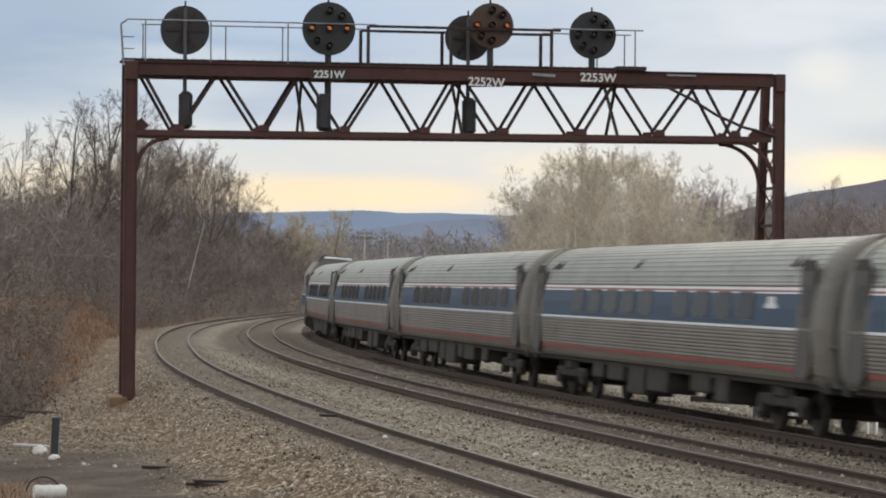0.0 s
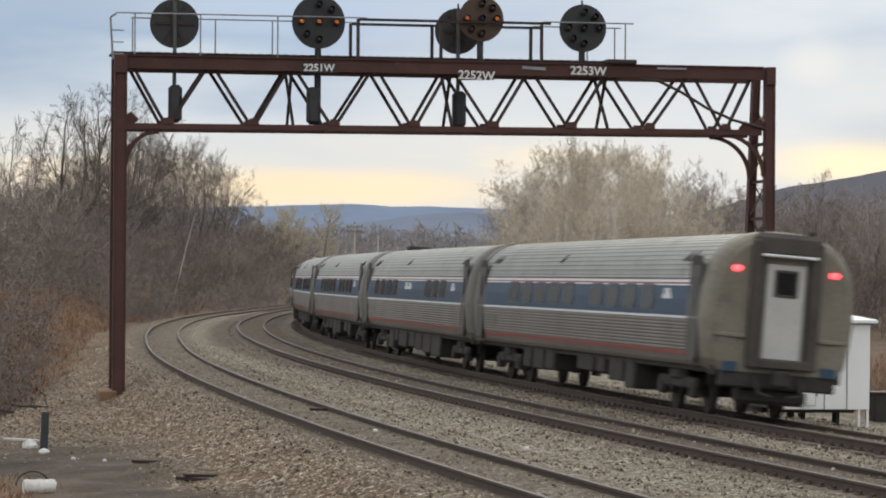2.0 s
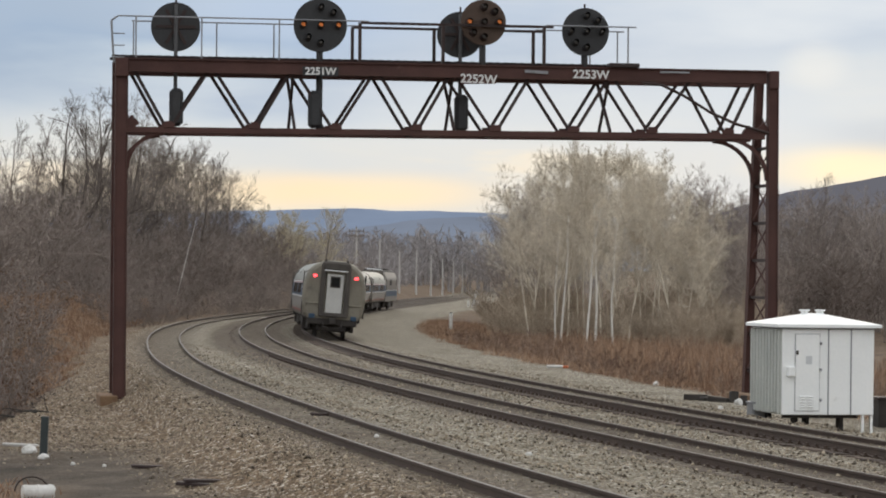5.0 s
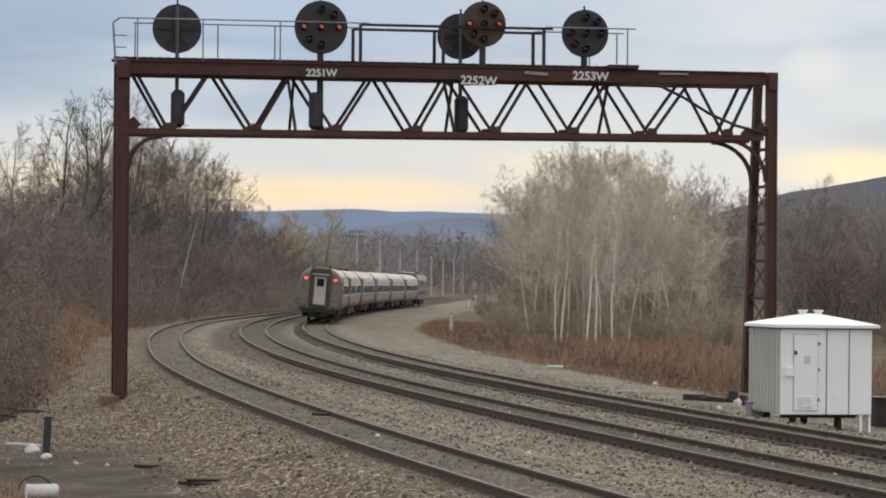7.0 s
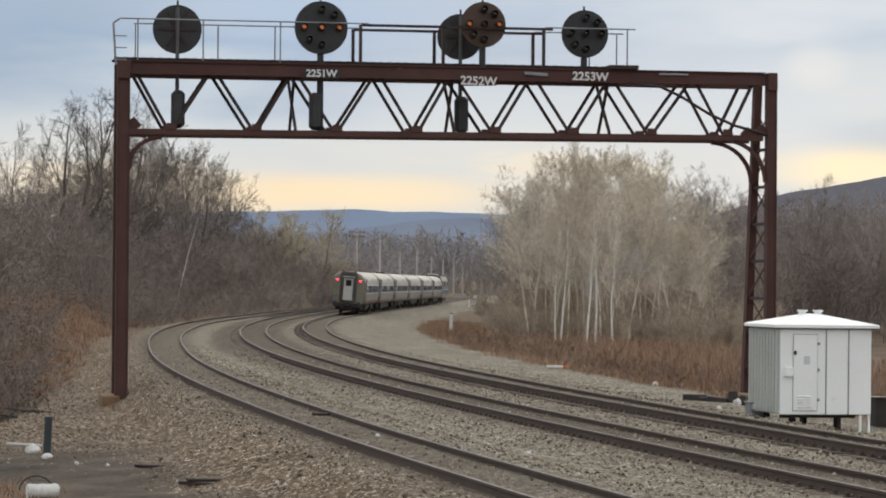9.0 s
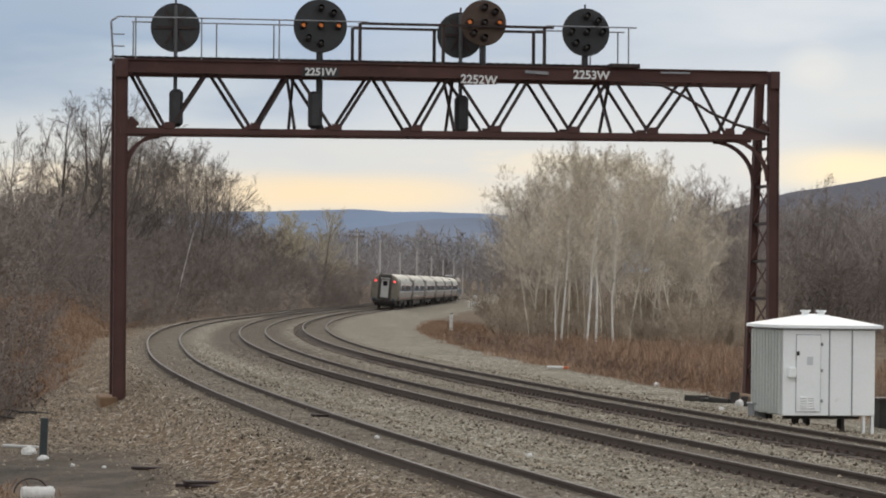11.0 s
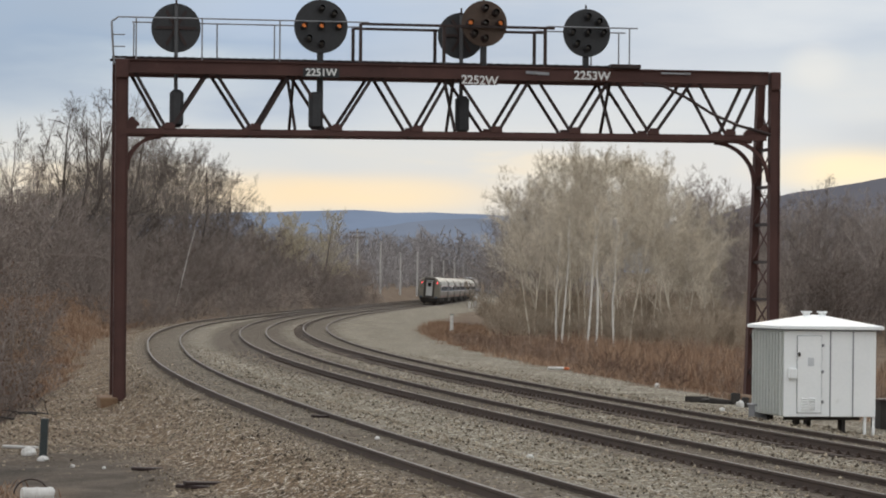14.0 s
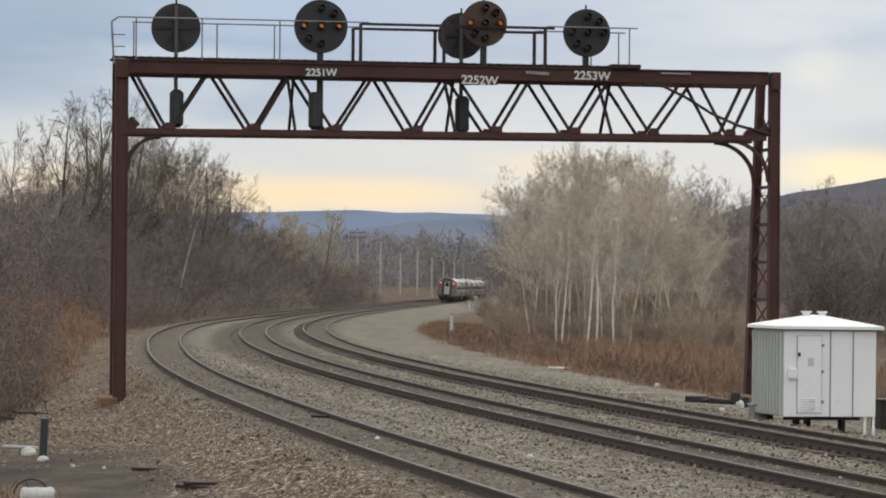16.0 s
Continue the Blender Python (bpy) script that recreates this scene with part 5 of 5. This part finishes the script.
def weeds(name, label, count, area, height, spread, seed):
    """Clumps of withered stalks, too many to count."""
    r = np.random.RandomState(seed)
    s = r.uniform(area[0], area[1], count)
    o = area[2] + (area[3] - area[2]) * r.beta(1.0, 1.6, count)
    x = np.interp(s, ARC, PLAN_X) + np.cos(np.interp(s, ARC, HEAD)) * o
    y = np.interp(s, ARC, PLAN_Y) - np.sin(np.interp(s, ARC, HEAD)) * o
    z, grass = land(x, y)[:2]
    keep = grass > r.uniform(0.3, 1.0, count)
    x, y, z = x[keep], y[keep], z[keep]
    n = len(x)
    verts, faces = np.zeros((n, 15, 3)), []
    clump = 0.3 + 1.0 * (wave(x, y, 2.2, 7.0) * 0.5 + 0.5) ** 2 + 0.3 * (wave(x, y, 0.7, 3.0) * 0.5 + 0.5)
    for k in range(5):
        h = height * clump * r.uniform(0.5, 1.2, n)
        a, w = r.uniform(0, 6.28, n), r.uniform(0.008, 0.02, n)
        bx, by = x + r.normal(0, 0.12, n), y + r.normal(0, 0.12, n)
        verts[:, 3 * k] = np.stack([bx - w, by, z - 0.05], 1)
        verts[:, 3 * k + 1] = np.stack([bx + w, by + 0.01, z - 0.05], 1)
        verts[:, 3 * k + 2] = np.stack([bx + np.cos(a) * h * spread, by + np.sin(a) * h * spread, z + h], 1)
    f = np.arange(n * 15).reshape(-1, 3)
    me = bpy.data.meshes.new(name)
    me.from_pydata(verts.reshape(-1, 3).tolist(), [], f.tolist())
    me.materials.append(WEED)
    return tagged(new(name, me), label, "weeds", kind="stuff")


weeds("dead_weeds", "rusty brown dead weeds beyond the gravel verge", 15000, (-25, 190, 6.5, 30), 0.38, 0.7, 3)
weeds("tall_dead_weeds", "tall grey-brown dead stalks before the grove", 4000, (20, 105, 11, 26), 1.1, 0.3, 5)
weeds("foreground_grass", "straw-coloured dry grass at the edge of bare dirt", 2600, (-52, -28, -21, -12), 0.28, 0.8, 6)
weeds("bank_grass", "tufts of straw-coloured dead grass on the bank", 9000, (20, 150, -12, -24), 0.4, 0.5, 4)


def scattered_stones():
    """Loose ballast stones on the near ground."""
    r = np.random.RandomState(9)
    n = 54000
    s = -48 + 100 * r.beta(1.0, 1.9, n)
    o = r.uniform(-16, 5.5, n)
    x = np.interp(s, ARC, PLAN_X) + np.cos(np.interp(s, ARC, HEAD)) * o
    y = np.interp(s, ARC, PLAN_Y) - np.sin(np.interp(s, ARC, HEAD)) * o
    z, grass, tan, dirt = land(x, y)[:4]
    keep = (grass + dirt * 0.97) < r.uniform(0.2, 1.0, n)
    for off in (0.0, -3.767, -9.162):
        keep &= (abs(o - off) > 1.25) | (r.uniform(0, 1, n) < 0.25)
    x, y, z = x[keep], y[keep], z[keep]
    n = len(x)
    size = r.gamma(6.0, 0.0036, n)[:, None, None]
    base = np.array([(1, 0, 0), (0, 1, 0), (-1, 0, 0), (0, -1, 0), (0, 0, 0.8), (0, 0, -0.8)], float)
    v = base[None] * r.uniform(0.6, 1.3, (n, 6, 1)) + r.normal(0, 0.15, (n, 6, 3))
    w = r.uniform(0, 6.28, n)
    c, q = np.cos(w)[:, None], np.sin(w)[:, None]
    v = np.stack([v[..., 0] * c - v[..., 1] * q, v[..., 0] * q + v[..., 1] * c, v[..., 2]], -1) * size
    v += np.stack([x, y, z + 0.01], 1)[:, None]
    f = np.array([(0, 1, 4), (1, 2, 4), (2, 3, 4), (3, 0, 4), (1, 0, 5), (2, 1, 5), (3, 2, 5), (0, 3, 5)])
    f = (f[None] + 6 * np.arange(n)[:, None, None]).reshape(-1, 3)
    me = bpy.data.meshes.new("ballast_stones")
    me.from_pydata(v.reshape(-1, 3).tolist(), [], f.tolist())
    me.materials.append(STONE)
    return tagged(new("ballast_stones", me), "loose grey and tan ballast stones", "gravel", kind="stuff")


scattered_stones()


def rock(name, label, x, y, size, mat, seed, lift=0.0, group=""):
    bm = bmesh.new()
    bmesh.ops.create_icosphere(bm, subdivisions=2, radius=1.0)
    r = random.Random(seed)
    for v in bm.verts:
        v.co *= 1 + 0.35 * noise.noise(v.co * 1.3 + Vector((seed, 0, 0)))
        v.co = Vector((v.co.x * size[0], v.co.y * size[1], v.co.z * size[2]))
    me = bpy.data.meshes.new(name)
    bm.to_mesh(me)
    bm.free()
    me.materials.append(mat)
    ob = new(name, me)
    ob.matrix_basis = pose(x, y, ground_z(x, y) + size[2] * 0.45 + lift, 0, 0, r.uniform(0, 360))
    return tagged(ob, label, "rock", group)


for k, (x, y, sz) in enumerate([(-8.5, 59.9, 0.17), (-8.0, 58.4, 0.12), (-7.1, 56.0, 0.06), (-6.4, 55.2, 0.05), (1.6, 51.8, 0.08), (-1.2, 55.0, 0.06), (7.9, 106, 0.14), (7.95, 82, 0.09), (9.55, 66.6, 0.07)]):
    rock("white_rock", "pale white rock lying on the gravel", x, y, (sz, sz * 0.8, sz * 0.7), ROCK, k + 1, group="white rocks")
rock("bagged_litter", "crumpled white litter beside old ties", 8.93, 86.6, (0.12, 0.12, 0.15), ROCK, 31)


def small_things():
    t = thing("marker_post", "short dark green steel marker post in bare dirt", "post", pose(-8.06, 58.8, ground_z(-8.06, 58.8), 0, 2, 0))
    part("shaft", box(bmesh.new(), (0.15, 0.12, 1.0), (0, 0, 0.3), bevel=0.015), POST_GREEN, t)
    part("cap", box(bmesh.new(), (0.16, 0.13, 0.03), (0, 0, 0.805), bevel=0.01), POST_GREEN, t)
    z = ground_z(-6.75, 48.4)
    t = thing("white_drum", "dented white plastic drum lying in the dirt", "drum", pose(-6.65, 47.9, ground_z(-6.65, 47.9) + 0.11, 0, 0, 20))
    bm = rod(bmesh.new(), (-0.26, 0, 0), (0.26, 0, 0), 0.12, 16)
    for x in (-0.2, 0, 0.2):
        rod(bm, (x - 0.02, 0, 0), (x + 0.02, 0, 0), 0.13, 16)
    part("shell", bm, ROCK, t)
    part("cap", rod(bmesh.new(), (0.26, 0.04, 0.04), (0.30, 0.04, 0.04), 0.04, 10), ROCK, t)
    t = thing("wire_hoop", "bent rusty wire hoop over a white drum", "wire", pose(-6.86, 48.6, z + 0.04))
    bm, rings = bmesh.new(), []
    for k in range(11):
        a = radians(k * 18)
        mid, out = Vector((-0.28 * math.cos(a), 0.01 * k, 0.25 * math.sin(a))), Vector((-math.cos(a), 0, math.sin(a)))
        rings.append([bm.verts.new(mid + out * (0.014 * math.cos(w)) + Vector((0, 0.014 * math.sin(w), 0))) for w in (0, 1.257, 2.513, 3.77, 5.027)])
    for u0, u1 in zip(rings, rings[1:]):
        for q in range(5):
            bm.faces.new((u0[q], u0[(q + 1) % 5], u1[(q + 1) % 5], u1[q]))
    part("hoop", bm, RUST_DARK, t)
    # tangle of dead branches and wire beside the bridge's foot
    for k, (x, y) in enumerate([(-10.7, 80.4), (-11.1, 79.6), (-11.6, 79.0)]):
        r = random.Random(k + 40)
        d = thing("dead_branch", "dark dead branch lying on gravel", "branch", pose(x, y, ground_z(x, y) + 0.3, 0, 0, 150 + r.uniform(-20, 20)), "dead branches")
        segs = grow(300 + k, 1.3, 1.0, 0.03, (5, 3), (0.4, 0.5), 0.0, lean=5.0, bare=0.1, crook=0.3)
        ob = new("wood", branch_mesh("wood", segs, UNDER, 0.012))
        ob.parent = d
    for k, (x, y, w, rz) in enumerate([(-3.9, 49.5, 1.0, 25), (-4.15, 49.3, 0.7, -15), (-5.5, 54.4, 0.6, 10), (-2.6, 63.5, 0.5, 30), (-9.2, 63.5, 0.8, -4)]):
        t = thing("wood_scrap", "splintered dark plank scrap lying on gravel", "plank", pose(x, y, ground_z(x, y) + 0.03, 3, 2, rz), "plank scraps")
        part("plank", box(bmesh.new(), (w, 0.14, 0.06), (0, 0, 0), bevel=0.012), RUST_DARK if k < 4 else POLE_WOOD, t)
    x, y = 5.02, 123.4
    t = thing("white_barrier", "white board with an orange end on the verge", "board", pose(x, y, ground_z(x, y) + 0.08, 0, 0, -12))
    part("board", box(bmesh.new(), (0.7, 0.25, 0.12), (-0.15, 0, 0), bevel=0.03), ROCK, t)
    part("end_cap", box(bmesh.new(), (0.22, 0.24, 0.1), (0.32, 0, -0.01), bevel=0.02), glowless_orange(), t, "faded orange end")
    for k, (x, y, rz, long, high) in enumerate([(7.9, 89.3, -14, 0.75, 0.2), (8.5, 88.4, -24, 0.62, 0.17), (8.2, 88.9, 35, 0.5, 0.14), (8.97, 88.4, 8, 0.26, 0.36), (9.12, 86.9, 0, 0.2, 0.34)]):
        t = thing("old_tie", "old dark wooden tie dumped on the verge", "railway tie", pose(x, y, ground_z(x, y) + high / 2 - 0.02, 4 * (k % 3 - 1), 5 * (k % 2), rz), "dumped ties")
        part("timber", box(bmesh.new(), (long, 0.23, high), (0, 0, 0), bevel=0.025), UNDER, t)
    x, y = 7.85, 71.8
    t = thing("cable_box", "small pale concrete cable box beside the shed", "box", pose(x, y, ground_z(x, y), 0, 0, 10))
    part("box", box(bmesh.new(), (0.35, 0.5, 0.5), (0, 0, 0.2), bevel=0.02), PALE_STEEL, t)
    part("lid", box(bmesh.new(), (0.4, 0.56, 0.05), (0, 0, 0.47), bevel=0.01), PALE_STEEL, t)
    x, y = 11.6, 73.5
    t = thing("battery_box", "dark metal battery box behind the shed", "box", pose(x, y, ground_z(x, y), 0, 0, 10))
    part("box", box(bmesh.new(), (1.2, 0.8, 0.75), (0, 0, 0.35), bevel=0.02), UNDER, t)
    part("lid", box(bmesh.new(), (1.3, 0.9, 0.06), (0, 0, 0.75), bevel=0.01), RUST_DARK, t)


def glowless_orange():
    return surface("faded_orange_plastic", (0.5, 0.12, 0.04), (0.6, 0.18, 0.07), 3, 20, 0.6, 0, 0.0)


small_things()


def lineside():
    for x, y, top, w in ((0.75, 226.0, 0.55, 0.26), (5.0, 440, 1.15, 0.6), (4.0, 430, 0.35, 0.3), (4.5, 425, 0.05, 0.22)):
        z = ground_z(x, y) - 0.05
        h = top - z
        t = thing("white_lineside_post", "white painted concrete post beside the line", "post", pose(x, y, z, 0, 0, 5), "white lineside posts")
        part("shaft", box(bmesh.new(), (w, w * 0.7, h), (0, 0, h / 2), bevel=0.03), ROCK, t)
        part("cap", box(bmesh.new(), (w * 0.9, w * 0.6, 0.08), (0, 0, h + 0.03), bevel=0.02), POST_GREEN if w == 0.26 else ROCK, t)
    for k, (px, y, top) in enumerate([(-14.2, 480, 11.8), (-11.2, 520, 10.6), (-8.2, 560, 9.0), (-5.3, 600, 9.6), (-2.4, 640, 9.0), (0.2, 680, 8.6), (2.9, 720, 8.6), (5.4, 760, 8.8)]):
        z = ground_z(px, y)
        t = thing("utility_pole", "weathered grey wooden utility pole beside the line", "utility pole", pose(px, y, z, 0, 0, 3), "row of utility poles")
        part("pole", rod(bmesh.new(), (0, 0, -0.5), (0, 0, top - z), 0.22, 8, 0.13), POLE_WOOD, t)
        part("pole_top_pin", rod(bmesh.new(), (0, 0, top - z), (0, 0, top - z + 0.3), 0.06, 6), BARK, t)
        for j, dz in enumerate((0.5, 1.3) if k < 1 else ()):
            arm = part("crossarm", box(bmesh.new(), (2.6, 0.14, 0.16), (0, -0.1, top - z - dz)), BARK, t)
            for x in (-1.15, -0.6, 0.6, 1.15):
                part("insulator", rod(bmesh.new(), (x, -0.1, top - z - dz + 0.08), (x, -0.1, top - z - dz + 0.3), 0.07, 8), BARK, arm)


lineside()


def ties():
    bm = box(bmesh.new(), (2.6, 0.22, 0.17), (0, 0, -0.085), bevel=0.012)
    me = bpy.data.meshes.new("tie")
    bm.to_mesh(me)
    bm.free()
    me.materials.append(TIE)
    rnd = random.Random(4)
    for t, roll, o, z, cant in TIES:
        far_v, far_f = [], []
        for k in range(-250, 900):
            s = k * 0.54
            q, h = on_line(s, o), heading(s)
            m = pose(q.x, q.y, z + cant / 2 - 0.178, 0, math.degrees(roll), -math.degrees(h) + rnd.uniform(-1.2, 1.2)) @ pose(rnd.uniform(-0.06, 0.06), 0, rnd.uniform(-0.012, 0.004))
            if -46 < s < 62:
                ob = new("tie", me)
                ob.parent, ob.matrix_basis = t, m
            else:
                a = len(far_v)
                far_v += [tuple(m @ v.co) for v in FAR_TIE]
                far_f += [tuple(a + i for i in f) for f in FAR_FACES]
        pv, pf = [], []
        for k in range(-100, 60 if o > -6 else -99):
            for side in (-0.7525, 0.7525):
                for dx, w, h in ((0, 0.34, 0.018), (-0.11, 0.05, 0.06), (0.11, 0.05, 0.06)):
                    sgn = k * 0.54
                    q, hd = on_line(sgn, o + side + dx), heading(sgn)
                    top = z + cant * (0.5 - side / 1.505) - 0.172 + h
                    e, f = Vector((math.cos(hd), -math.sin(hd), 0)), Vector((math.sin(hd), math.cos(hd), 0))
                    a = len(pv)
                    for up in (top - 0.05, top):
                        for ex, fy in ((-1, -1), (1, -1), (1, 1), (-1, 1)):
                            v = q + e * (ex * w / 2) + f * (fy * (0.1 if w > 0.1 else 0.06))
                            pv.append((v.x, v.y, up))
                    pf += [tuple(a + i for i in t4) for t4 in FAR_FACES]
        if o > -6:
            tagged(mesh_object("tie_plating", pv, pf, RAIL_SIDE, None, t), "rusty tie plates and spikes", kind="stuff")
        tagged(mesh_object("far_ties", far_v, far_f, TIE_ISLAND, None, t), kind="stuff")


class Corner:
    def __init__(self, x, y, z):
        self.co = Vector((x, y, z))


FAR_TIE = [Corner(x, y, z) for z in (-0.17, 0) for x, y in ((-1.3, -0.11), (1.3, -0.11), (1.3, 0.11), (-1.3, 0.11))]
FAR_FACES = [(4, 5, 6, 7), (0, 1, 5, 4), (1, 2, 6, 5), (2, 3, 7, 6), (3, 0, 4, 7)]
ties()


motions()
